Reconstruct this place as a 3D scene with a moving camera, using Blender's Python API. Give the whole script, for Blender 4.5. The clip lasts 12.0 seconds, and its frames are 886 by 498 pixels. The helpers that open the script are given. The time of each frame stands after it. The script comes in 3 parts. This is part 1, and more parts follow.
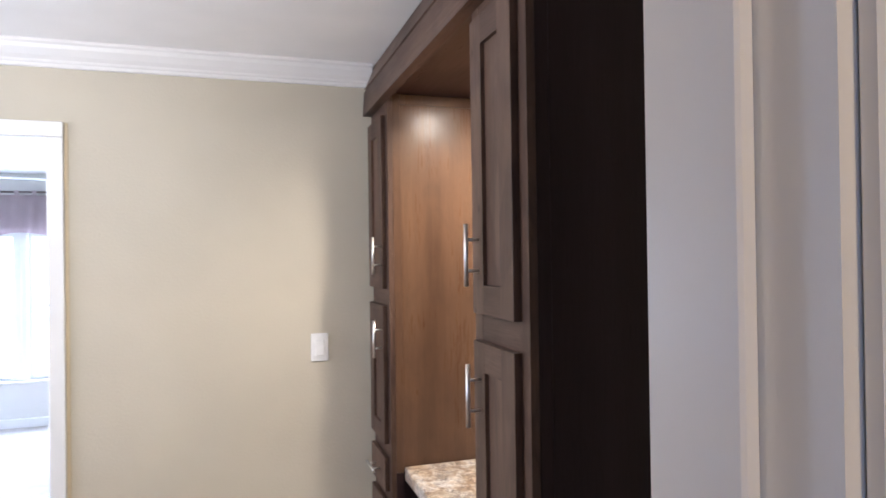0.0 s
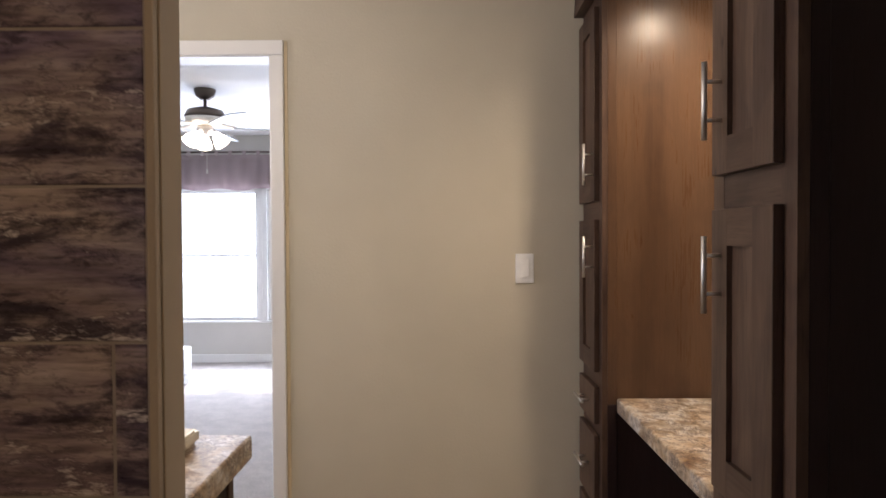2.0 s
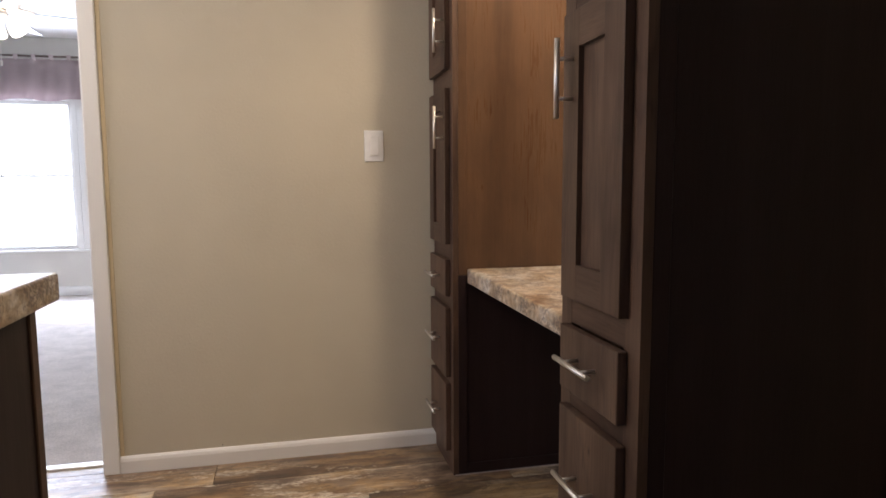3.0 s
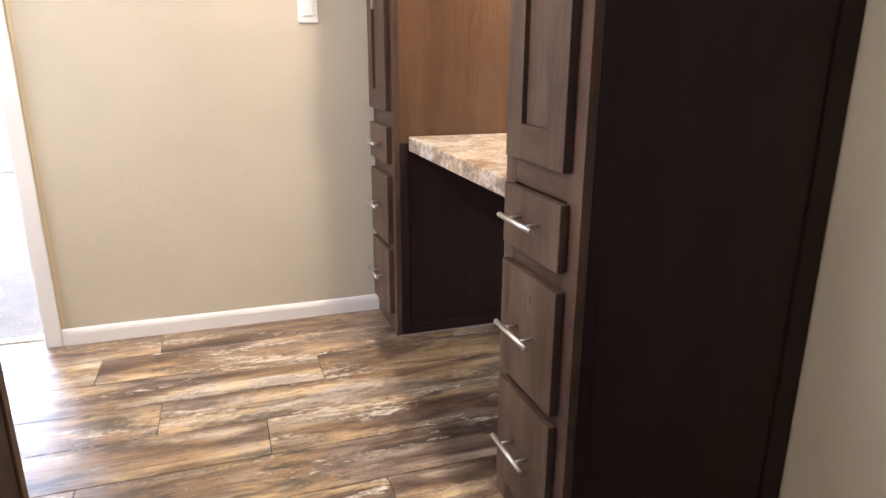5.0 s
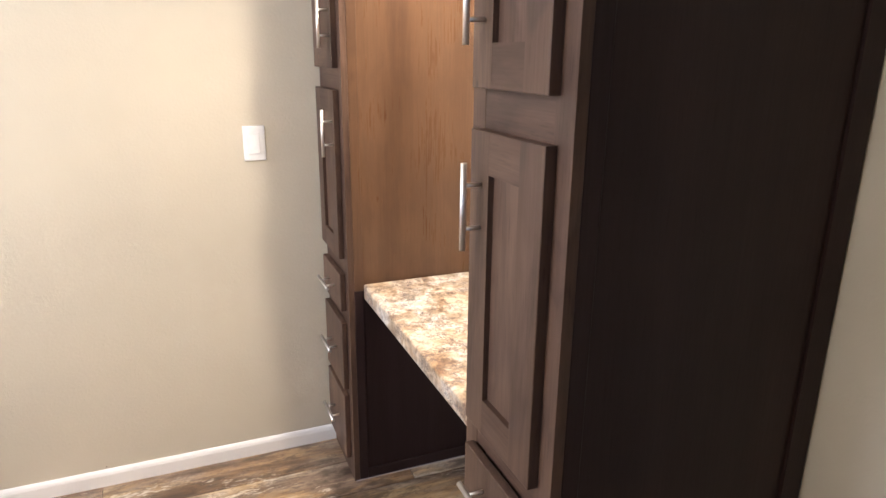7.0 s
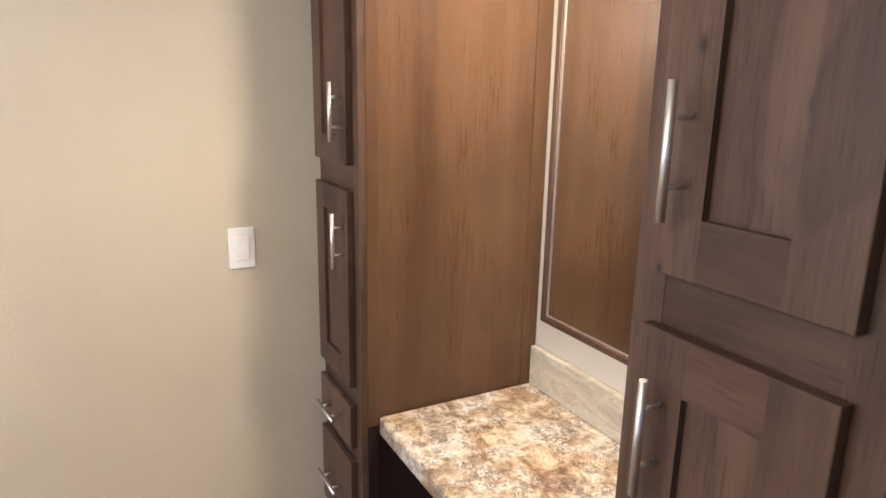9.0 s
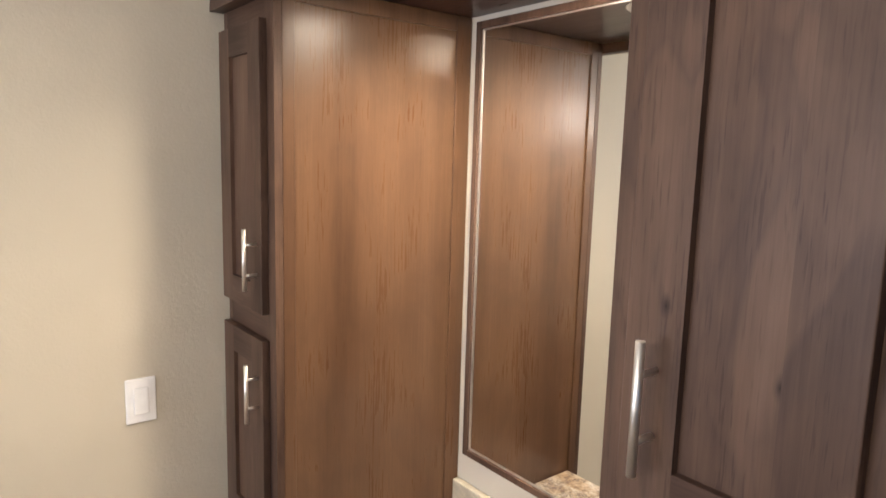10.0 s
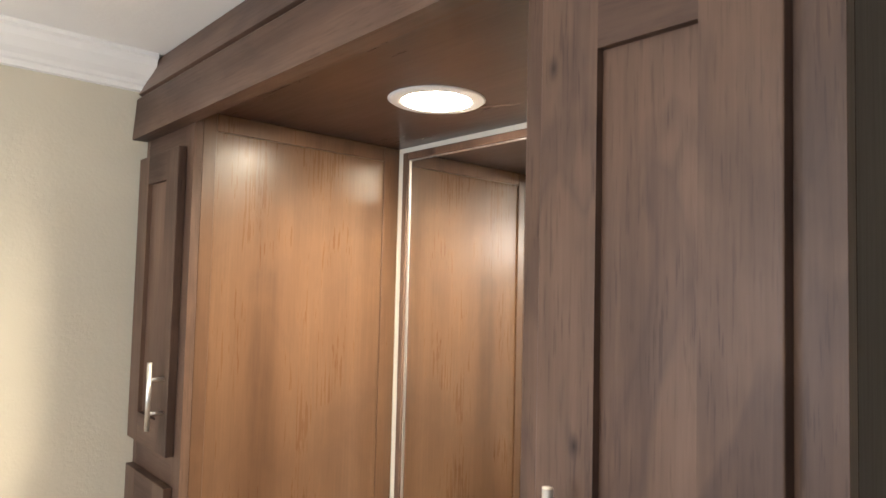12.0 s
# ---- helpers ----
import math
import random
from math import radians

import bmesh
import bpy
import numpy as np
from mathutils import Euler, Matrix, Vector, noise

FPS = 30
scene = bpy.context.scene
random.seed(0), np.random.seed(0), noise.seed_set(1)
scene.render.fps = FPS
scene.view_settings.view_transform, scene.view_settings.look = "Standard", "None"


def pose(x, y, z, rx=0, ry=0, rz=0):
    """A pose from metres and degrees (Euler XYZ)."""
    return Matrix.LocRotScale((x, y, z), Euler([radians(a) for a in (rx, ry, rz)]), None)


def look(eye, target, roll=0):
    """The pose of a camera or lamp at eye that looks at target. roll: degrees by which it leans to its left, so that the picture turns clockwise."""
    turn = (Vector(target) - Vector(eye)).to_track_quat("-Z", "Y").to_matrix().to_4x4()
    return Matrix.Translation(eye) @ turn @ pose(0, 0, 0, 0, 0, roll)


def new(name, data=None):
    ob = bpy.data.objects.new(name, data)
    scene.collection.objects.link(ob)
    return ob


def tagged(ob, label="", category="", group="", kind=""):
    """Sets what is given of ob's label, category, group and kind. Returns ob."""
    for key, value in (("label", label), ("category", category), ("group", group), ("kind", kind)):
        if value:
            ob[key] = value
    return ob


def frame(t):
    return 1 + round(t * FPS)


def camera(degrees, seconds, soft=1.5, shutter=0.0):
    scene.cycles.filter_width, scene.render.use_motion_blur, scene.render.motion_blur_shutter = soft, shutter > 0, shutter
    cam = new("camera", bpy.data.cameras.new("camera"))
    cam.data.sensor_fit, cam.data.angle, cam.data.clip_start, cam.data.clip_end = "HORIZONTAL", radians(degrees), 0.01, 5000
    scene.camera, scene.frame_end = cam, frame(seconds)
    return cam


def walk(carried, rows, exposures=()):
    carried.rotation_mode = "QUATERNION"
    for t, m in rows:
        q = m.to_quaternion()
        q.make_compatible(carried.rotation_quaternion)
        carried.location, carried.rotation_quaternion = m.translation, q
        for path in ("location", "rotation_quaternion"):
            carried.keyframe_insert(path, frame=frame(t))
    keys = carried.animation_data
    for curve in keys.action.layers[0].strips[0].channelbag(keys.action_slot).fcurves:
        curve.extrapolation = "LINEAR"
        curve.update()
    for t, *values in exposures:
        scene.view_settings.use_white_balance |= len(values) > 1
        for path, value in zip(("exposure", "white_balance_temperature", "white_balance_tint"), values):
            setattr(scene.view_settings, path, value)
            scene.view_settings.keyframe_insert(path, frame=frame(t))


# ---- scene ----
cam = camera(68.6, 12.0, shutter=0.15)
PATH = [
    (0, (0.044, 0.169, 1.56), (0.652, 2.075, 1.574), -0.8),
    (0.5, (0.094, 0.160, 1.564), (0.247, 2.154, 1.579), -0.9),
    (1, (0.062, 0.183, 1.511), (0.051, 2.183, 1.518), -0.7),
    (1.5, (0.045, 0.244, 1.446), (-0.039, 2.243, 1.439), -0.5),
    (2, (0.071, 0.364, 1.305), (0.057, 2.364, 1.266), -0.3),
    (2.5, (0.093, 0.397, 1.163), (0.306, 2.383, 1.06), -0.1),
    (3, (0.074, 0.441, 1.041), (0.517, 2.381, 0.837), -0.3),
    (3.5, (0.041, 0.455, 0.965), (0.585, 2.35, 0.628), -0.3),
    (3.7, (0.037, 0.437, 0.962), (0.593, 2.317, 0.566), -0.4),
    (5.3, (0.04, 0.422, 1.049), (0.67, 2.229, 0.466), 0.2),
    (5.5, (0.04, 0.432, 1.104), (0.678, 2.233, 0.513), 0.1),
    (6, (0.036, 0.445, 1.26), (0.706, 2.232, 0.661), 0.2),
    (6.5, (0.098, 0.488, 1.438), (0.8, 2.266, 0.85), 0.3),
    (7, (0.131, 0.644, 1.469), (0.858, 2.416, 0.894), 0.5),
    (8.8, (0.058, 1.039, 1.569), (0.932, 2.77, 1.082), 1.0),
    (9, (0.035, 1.104, 1.613), (0.956, 2.814, 1.137), 1.1),
    (9.5, (0.046, 1.201, 1.712), (1.147, 2.814, 1.28), 1.4),
    (10, (-0.002, 1.208, 1.808), (1.219, 2.766, 1.525), 1.6),
    (10.5, (-0.024, 1.216, 1.933), (1.244, 2.758, 1.82), 1.7),
    (11, (0.006, 1.219, 1.969), (1.302, 2.743, 1.976), 1.8),
    (11.5, (0.031, 1.227, 1.94), (1.36, 2.719, 2.022), 1.7),
    (12, (0.066, 1.204, 1.814), (1.411, 2.68, 1.918), 1.4),
]
EXPOSURES = [
    (0.0, 0.22, 5300, 17), (0.5, 0.06, 5500, 17), (1.0, -0.18, 5750, 17), (1.5, -0.44, 6000, 19),
    (2.5, -0.80, 6350, 21), (3.0, -0.53, 6300, 20), (3.5, -0.06, 6100, 20), (5.5, 0.76, 5750, 18),
    (6.5, 0.72, 5700, 17), (7.0, 0.74, 5700, 17), (9.0, 0.26, 5900, 17), (9.5, 0.20, 5950, 17), (10.5, 0.32, 5950, 16),
    (11.0, 0.36, 5900, 15), (12.0, 0.58, 5850, 11),
]
walk(cam, [(t, look(eye, target, roll)) for t, eye, target, roll in PATH], EXPOSURES)

# ---- world, sun, large lights ----
world = bpy.data.worlds.new("world")
scene.world = world
world.use_nodes = True
wn = world.node_tree.nodes
sky = wn.new("ShaderNodeTexSky")
sky.sky_type, sky.sun_disc = "NISHITA", False
sky.sun_elevation, sky.sun_rotation = radians(50), radians(-8)
wn["Background"].inputs["Strength"].default_value = 0.12
world.node_tree.links.new(sky.outputs["Color"], wn["Background"].inputs["Color"])

sun = new("sun", bpy.data.lights.new("sun", "SUN"))
sun.data.energy, sun.data.angle, sun.data.color = 5.0, radians(0.5), (1.0, 0.95, 0.87)
sun.matrix_world = look((-2.0, 12.0, 5.96), (-1.86, 7.0, 0.0))

window_sky = new("window_sky", bpy.data.lights.new("window_sky", "AREA"))
window_sky.data.shape, window_sky.data.size, window_sky.data.size_y = "RECTANGLE", 1.86, 1.42
window_sky.data.energy, window_sky.data.color = 158.0, (0.74, 0.86, 1.0)
window_sky.matrix_world = look((-1.86, 7.30, 1.12), (-1.86, 0.0, 1.12))

bath_sky = new("bath_sky", bpy.data.lights.new("bath_sky", "AREA"))
bath_sky.data.shape, bath_sky.data.size, bath_sky.data.size_y = "RECTANGLE", 1.1, 1.0
bath_sky.data.energy, bath_sky.data.color = 30.0, (0.94, 0.95, 0.97)
bath_sky.matrix_world = look((-2.46, 2.30, 1.50), (0.0, 2.30, 1.50))

# Added warm fill, out of view, for the wall beside the near cabinet.
passage_fill = new("passage_fill", bpy.data.lights.new("passage_fill", "AREA"))
passage_fill.data.shape, passage_fill.data.size, passage_fill.data.size_y = "RECTANGLE", 0.5, 1.0
passage_fill.data.energy, passage_fill.data.color = 9.5, (1.0, 0.70, 0.38)
passage_fill.matrix_world = look((-2.46, 0.80, 1.50), (0.0, 0.80, 1.50))

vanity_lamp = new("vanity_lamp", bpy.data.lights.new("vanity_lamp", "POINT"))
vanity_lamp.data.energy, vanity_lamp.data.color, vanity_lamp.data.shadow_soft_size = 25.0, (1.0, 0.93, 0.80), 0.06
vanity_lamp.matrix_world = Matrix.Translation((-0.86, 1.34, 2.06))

niche_lamp = new("niche_lamp", bpy.data.lights.new("niche_lamp", "AREA"))
niche_lamp.data.shape, niche_lamp.data.size, niche_lamp.data.spread = "DISK", 0.13, radians(152)
niche_lamp.data.energy, niche_lamp.data.color = 10.5, (1.0, 0.82, 0.56)
niche_lamp.matrix_world = Matrix.Translation((0.912, 2.162, 2.172))

hall_lamp = new("hall_lamp", bpy.data.lights.new("hall_lamp", "AREA"))
hall_lamp.data.shape, hall_lamp.data.size = "DISK", 0.3
hall_lamp.data.energy, hall_lamp.data.color = 15.0, (1.0, 0.69, 0.34)
hall_lamp.matrix_world = look((0.10, -1.0, 2.32), (-0.30, 1.15, 1.15))

# Added blue fill, out of view, to cool the near jamb and tiles.
jamb_fill = new("jamb_fill", bpy.data.lights.new("jamb_fill", "AREA"))
jamb_fill.data.shape, jamb_fill.data.size, jamb_fill.data.size_y = "RECTANGLE", 0.6, 1.0
jamb_fill.data.energy, jamb_fill.data.color = 6.5, (0.32, 0.57, 1.0)
jamb_fill.matrix_world = look((-1.20, -1.66, 1.50), (-1.20, 0.0, 1.50))


# ---- materials ----
def material(name, rough=0.5, metal=0.0, spec=0.5):
    m = bpy.data.materials.new(name)
    m.use_nodes = True
    b = m.node_tree.nodes["Principled BSDF"]
    b.inputs["Roughness"].default_value = rough
    b.inputs["Metallic"].default_value = metal
    b.inputs["Specular IOR Level"].default_value = spec
    return m, m.node_tree.nodes, m.node_tree.links, b


def coords(n, l, scale=(1, 1, 1), vary=0.0):
    """Object coordinates, stretched; vary shifts them from object to object."""
    tc, mp = n.new("ShaderNodeTexCoord"), n.new("ShaderNodeMapping")
    mp.inputs["Scale"].default_value = scale
    l.new(tc.outputs["Object"], mp.inputs["Vector"])
    if vary:
        oi, mu = n.new("ShaderNodeObjectInfo"), n.new("ShaderNodeVectorMath")
        mu.operation = "MULTIPLY"
        mu.inputs[1].default_value = (vary, vary * 1.7, vary * 2.3)
        l.new(oi.outputs["Random"], mu.inputs[0])
        l.new(mu.outputs[0], mp.inputs["Location"])
    return mp.outputs["Vector"]


def noise_tex(n, l, vec, scale, detail=4.0, rough=0.55, distort=0.0):
    t = n.new("ShaderNodeTexNoise")
    t.inputs["Scale"].default_value, t.inputs["Detail"].default_value = scale, detail
    t.inputs["Roughness"].default_value, t.inputs["Distortion"].default_value = rough, distort
    l.new(vec, t.inputs["Vector"])
    return t.outputs["Fac"]


def ramp(n, l, fac, stops):
    r = n.new("ShaderNodeValToRGB")
    e = r.color_ramp.elements
    while len(e) < len(stops):
        e.new(0.5)
    for k, (p, c) in zip(e, stops):
        k.position, k.color = p, (*c, 1) if len(c) == 3 else c
    l.new(fac, r.inputs["Fac"])
    return r.outputs["Color"]


def mixed(n, l, fac, a, b, mode="MIX"):
    m = n.new("ShaderNodeMix")
    m.data_type, m.blend_type = "RGBA", mode
    for sock, v in ((m.inputs["Factor"], fac), (m.inputs["A"], a), (m.inputs["B"], b)):
        if isinstance(v, (int, float)):
            sock.default_value = v
        elif isinstance(v, tuple):
            sock.default_value = (*v, 1)
        else:
            l.new(v, sock)
    return m.outputs["Result"]


def bump(n, l, b, height, strength, distance=0.002):
    k = n.new("ShaderNodeBump")
    k.inputs["Strength"].default_value, k.inputs["Distance"].default_value = strength, distance
    l.new(height, k.inputs["Height"])
    l.new(k.outputs["Normal"], b.inputs["Normal"])


def paint(name, colour, rough=0.6, grain=220.0, depth=0.3, patch=0.06, spec=0.4):
    """Painted or papered surface with a fine pebbled relief and a faint large mottle."""
    m, n, l, b = material(name, rough, 0.0, spec)
    v = coords(n, l)
    big = noise_tex(n, l, v, 1.6, 3.0)
    lo, hi = tuple(c * (1 - patch) for c in colour), tuple(min(1, c * (1 + patch)) for c in colour)
    l.new(ramp(n, l, big, [(0.3, lo), (0.7, hi)]), b.inputs["Base Color"])
    bump(n, l, b, noise_tex(n, l, v, grain, 3.0, 0.6), depth, 0.0015)
    return m


def stained_wood(name, dark, mid, light, along="z", rough=0.46, spots=(), cloud=(0.8, 1.12), cloud_scale=4.0, band=0.35, figure=0.0, spec=0.4, ticks=0.35, grainy=0.24):
    """Stained alder or its laminate: soft long bands, fine straight grain, short dark pores, a few named knots."""
    m, n, l, b = material(name, rough, 0.0, spec)
    axis = "xyz".index(along)

    def run(k):
        return tuple(k if i == axis else 1 for i in range(3))
    grain = noise_tex(n, l, coords(n, l, run(0.035), 7.0), 190.0, 4.0, 0.6, 0.2)
    broad = noise_tex(n, l, coords(n, l, run(0.05), 7.0), 16.0, 4.0, 0.5, 0.35)
    wide = noise_tex(n, l, coords(n, l, run(0.16), 5.0), 6.0, 3.0, 0.5, 0.5)
    stain = noise_tex(n, l, coords(n, l, run(0.55), 7.0), cloud_scale, 4.0, 0.55, 0.5)
    c = ramp(n, l, mixed(n, l, band, broad, wide), [(0.33, dark), (0.5, mid), (0.66, light)])
    c = mixed(n, l, 1.0, c, ramp(n, l, stain, [(0.34, (cloud[0], cloud[0], cloud[0] * 1.04)), (0.5, (1.0, 1.0, 1.0)), (0.66, (cloud[1], cloud[1] * 0.985, cloud[1] * 0.96))]), "MULTIPLY")
    if figure:
        # stain that pooled along the figure in soft flames
        flow = noise_tex(n, l, coords(n, l, run(0.30), 13.0), 8.0, 3.0, 0.5, 0.8)
        pool = ramp(n, l, flow, [(0.50, (0, 0, 0)), (0.55, (figure,) * 3), (0.64, (figure * 0.2,) * 3)])
        c = mixed(n, l, pool, c, mixed(n, l, 1.0, c, (0.55, 0.55, 0.62), "MULTIPLY"))
    c = mixed(n, l, grainy, c, ramp(n, l, grain, [(0.34, (0.62, 0.60, 0.58)), (0.64, (1.14, 1.14, 1.14))]), "MULTIPLY")
    for y, z, size in spots:
        d = n.new("ShaderNodeVectorMath")
        d.operation = "DISTANCE"
        d.inputs[1].default_value = (0, y, z * 0.5)
        l.new(coords(n, l, (0, 1, 0.5)), d.inputs[0])
        halo = ramp(n, l, d.outputs["Value"], [(size * 0.30, (0.96, 0.96, 0.96)), (size * 0.5, (0.45, 0.45, 0.45)), (size * 1.15, (0, 0, 0))])
        c = mixed(n, l, halo, c, tuple(k * 0.25 for k in dark))
    pore = noise_tex(n, l, coords(n, l, run(0.06), 3.0), 330.0, 2.0, 0.5)
    where = noise_tex(n, l, coords(n, l, run(0.3), 9.0), 22.0, 3.0, 0.6)
    tick = mixed(n, l, 1.0, ramp(n, l, pore, [(0.57, (0, 0, 0)), (0.66, (ticks,) * 3)]), ramp(n, l, where, [(0.40, (0.25, 0.25, 0.25)), (0.6, (1, 1, 1))]), "MULTIPLY")
    c = mixed(n, l, tick, c, mixed(n, l, 1.0, c, (0.50, 0.47, 0.45), "MULTIPLY"))
    l.new(c, b.inputs["Base Color"])
    l.new(ramp(n, l, mixed(n, l, 0.5, stain, grain), [(0.3, (rough + 0.07,) * 3), (0.7, (rough - 0.05,) * 3)]), b.inputs["Roughness"])
    bump(n, l, b, grain, 0.05, 0.0008)
    return m


def weathered(name, stops, flecks, dark, rough, depth, soft=0.32, sizes=(4.6, 13.0), long=0.26, fleck_at=0.585, smudge=0.5, chips=75.0, grit=0.3, tints=((0.34, (0.9, 0.9, 0.94)), (0.5, (1, 1, 1)), (0.66, (1.06, 1.02, 0.98))), spec=0.5):
    """Wood-look plank: broad blended streaks along x, dark smudges, thin ridges of pale flaked paint."""
    m, n, l, b = material(name, rough, 0.0, spec)
    big = noise_tex(n, l, coords(n, l, (long, 1, 1), 31.0), sizes[0], 5.0, 0.60, 0.6)
    streak = noise_tex(n, l, coords(n, l, (long * 0.5, 1, 1), 17.0), sizes[1], 6.0, 0.62, 0.4)
    c = ramp(n, l, mixed(n, l, 0.5, big, streak), stops)
    hue = noise_tex(n, l, coords(n, l, (0.40, 1, 1), 37.0), 5.5, 4.0, 0.6, 0.7)
    c = mixed(n, l, 1.0, c, ramp(n, l, hue, tints), "MULTIPLY")
    dirt = noise_tex(n, l, coords(n, l, (0.28, 1, 1), 29.0), 14.0, 6.0, 0.62, 0.6)
    c = mixed(n, l, ramp(n, l, dirt, [(0.52, (0, 0, 0)), (0.64, (smudge,) * 3)]), c, dark)
    gritty = noise_tex(n, l, coords(n, l, (0.42, 1, 1), 3.0), 58.0, 6.0, 0.76, 0.4)
    c = mixed(n, l, ramp(n, l, mixed(n, l, 0.4, gritty, dirt), [(0.49, (0, 0, 0)), (0.58, (grit,) * 3)]), c, dark)
    fine = noise_tex(n, l, coords(n, l, (0.10, 1, 1), 11.0), 110.0, 4.0, 0.65)
    c = mixed(n, l, soft, c, ramp(n, l, fine, [(0.34, (0.50, 0.47, 0.45)), (0.62, (1.15, 1.13, 1.1))]), "MULTIPLY")
    worn = noise_tex(n, l, coords(n, l, (0.30, 1, 1), 23.0), chips, 5.0, 0.70, 0.5)
    zone = noise_tex(n, l, coords(n, l, (0.22, 1, 1), 5.0), 11.0, 5.0, 0.6, 0.5)
    w = mixed(n, l, 0.58, worn, zone)
    chip = ramp(n, l, w, [(fleck_at - 0.035, (0, 0, 0)), (fleck_at, (0.55, 0.55, 0.55)), (fleck_at + 0.03, (0.9, 0.9, 0.9))])
    c = mixed(n, l, chip, c, flecks)
    rim = ramp(n, l, w, [(fleck_at - 0.075, (0, 0, 0)), (fleck_at - 0.05, (0.5, 0.5, 0.5)), (fleck_at - 0.03, (0, 0, 0))])
    c = mixed(n, l, rim, c, dark)
    oi = n.new("ShaderNodeObjectInfo")
    c = mixed(n, l, 1.0, c, ramp(n, l, oi.outputs["Random"], [(0.0, (0.86, 0.84, 0.82)), (0.5, (1, 1, 1)), (1.0, (1.14, 1.12, 1.09))]), "MULTIPLY")
    l.new(c, b.inputs["Base Color"])
    l.new(ramp(n, l, w, [(0.35, (rough - 0.06,) * 3), (0.65, (rough + 0.12,) * 3)]), b.inputs["Roughness"])
    bump(n, l, b, mixed(n, l, 0.6, fine, worn), depth, 0.0014)
    return m


def granite(name):
    """Granite-look laminate: cream and gold clouds, rust drifts, clustered dark squiggles and speckle."""
    m, n, l, b = material(name, 0.30, 0.0, 0.5)
    v = coords(n, l, (1, 0.85, 1))
    cloud = noise_tex(n, l, v, 13.0, 4.0, 0.6, 1.1)
    c = ramp(n, l, cloud, [(0.34, (0.27, 0.185, 0.12)), (0.43, (0.42, 0.325, 0.225)), (0.51, (0.55, 0.475, 0.38)), (0.60, (0.69, 0.66, 0.62))])
    mid = noise_tex(n, l, v, 52.0, 6.0, 0.68, 0.9)
    c = mixed(n, l, 0.9, c, ramp(n, l, mid, [(0.36, (0.42, 0.37, 0.35)), (0.47, (0.92, 0.90, 0.88)), (0.60, (1.16, 1.16, 1.15))]), "MULTIPLY")
    drift = noise_tex(n, l, v, 5.5, 4.0, 0.6, 1.2)
    c = mixed(n, l, ramp(n, l, drift, [(0.50, (0, 0, 0)), (0.60, (0.7, 0.7, 0.7))]), c, mixed(n, l, 1.0, c, (0.93, 0.76, 0.56), "MULTIPLY"))
    line = noise_tex(n, l, v, 36.0, 6.0, 0.66, 1.5)
    vein = ramp(n, l, line, [(0.455, (0, 0, 0)), (0.485, (1, 1, 1)), (0.512, (1, 1, 1)), (0.540, (0, 0, 0))])
    where = ramp(n, l, noise_tex(n, l, v, 9.0, 5.0, 0.65, 1.0), [(0.43, (0, 0, 0)), (0.55, (0.9, 0.9, 0.9))])
    c = mixed(n, l, mixed(n, l, 1.0, vein, where, "MULTIPLY"), c, (0.105, 0.064, 0.058))
    speck = ramp(n, l, noise_tex(n, l, v, 120.0, 4.0, 0.72, 0.6), [(0.54, (0, 0, 0)), (0.61, (0.85, 0.85, 0.85))])
    c = mixed(n, l, mixed(n, l, 1.0, speck, where, "MULTIPLY"), c, (0.12, 0.088, 0.085))
    l.new(c, b.inputs["Base Color"])
    return m


def glowing(name, colour, strength):
    m, n, l, b = material(name, 0.5)
    b.inputs["Base Color"].default_value = (0.8, 0.8, 0.8, 1)
    b.inputs["Emission Color"].default_value = (*colour, 1)
    b.inputs["Emission Strength"].default_value = strength
    return m


def plain(name, colour, rough=0.5, metal=0.0, spec=0.5):
    m, n, l, b = material(name, rough, metal, spec)
    v = noise_tex(n, l, coords(n, l), 40.0, 3.0)
    l.new(ramp(n, l, v, [(0.3, tuple(c * 0.93 for c in colour)), (0.7, colour)]), b.inputs["Base Color"])
    return m


WALL = paint("wall_paper", (0.545, 0.500, 0.400), 0.58, 120.0, 0.5)
BED_WALL = paint("bedroom_paint", (0.60, 0.58, 0.54), 0.65)
CEILING = paint("ceiling_paint", (0.87, 0.86, 0.84), 0.8, 90.0, 0.5)
TAUPE = paint("taupe_trim", (0.46, 0.39, 0.305), 0.5, 120.0, 0.3)
WHITE = paint("white_trim", (0.80, 0.79, 0.77), 0.4, 60.0, 0.08, 0.03)
STAIN = ((0.073, 0.0425, 0.0285), (0.102, 0.0615, 0.0420), (0.137, 0.085, 0.059))
RAIL = ((0.060, 0.0340, 0.0230), (0.083, 0.0485, 0.0335), (0.112, 0.068, 0.047))
# Darker copy of the side wood: shade on outer and knee panels as colour.
SHADED = ((0.0215, 0.0118, 0.0112), (0.0270, 0.0150, 0.0143), (0.0330, 0.0188, 0.0178))
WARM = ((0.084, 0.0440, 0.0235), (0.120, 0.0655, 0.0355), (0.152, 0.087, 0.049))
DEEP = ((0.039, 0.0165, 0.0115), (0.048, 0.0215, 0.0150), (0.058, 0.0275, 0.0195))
KNOTS = ((1.611, 2.034, 0.0075), (1.580, 1.662, 0.0065), (1.464, 1.607, 0.0055), (1.490, 0.553, 0.0045), (1.609, 1.423, 0.005))
FRONT = stained_wood("alder_front", *STAIN, rough=0.42, spec=0.19, ticks=0.55, grainy=0.31, figure=0.5, cloud=(0.72, 1.18), spots=KNOTS)
BOARD = stained_wood("alder_board", *RAIL, along="y", rough=0.42, spec=0.19, ticks=0.55, grainy=0.31, figure=0.4, cloud=(0.72, 1.18))
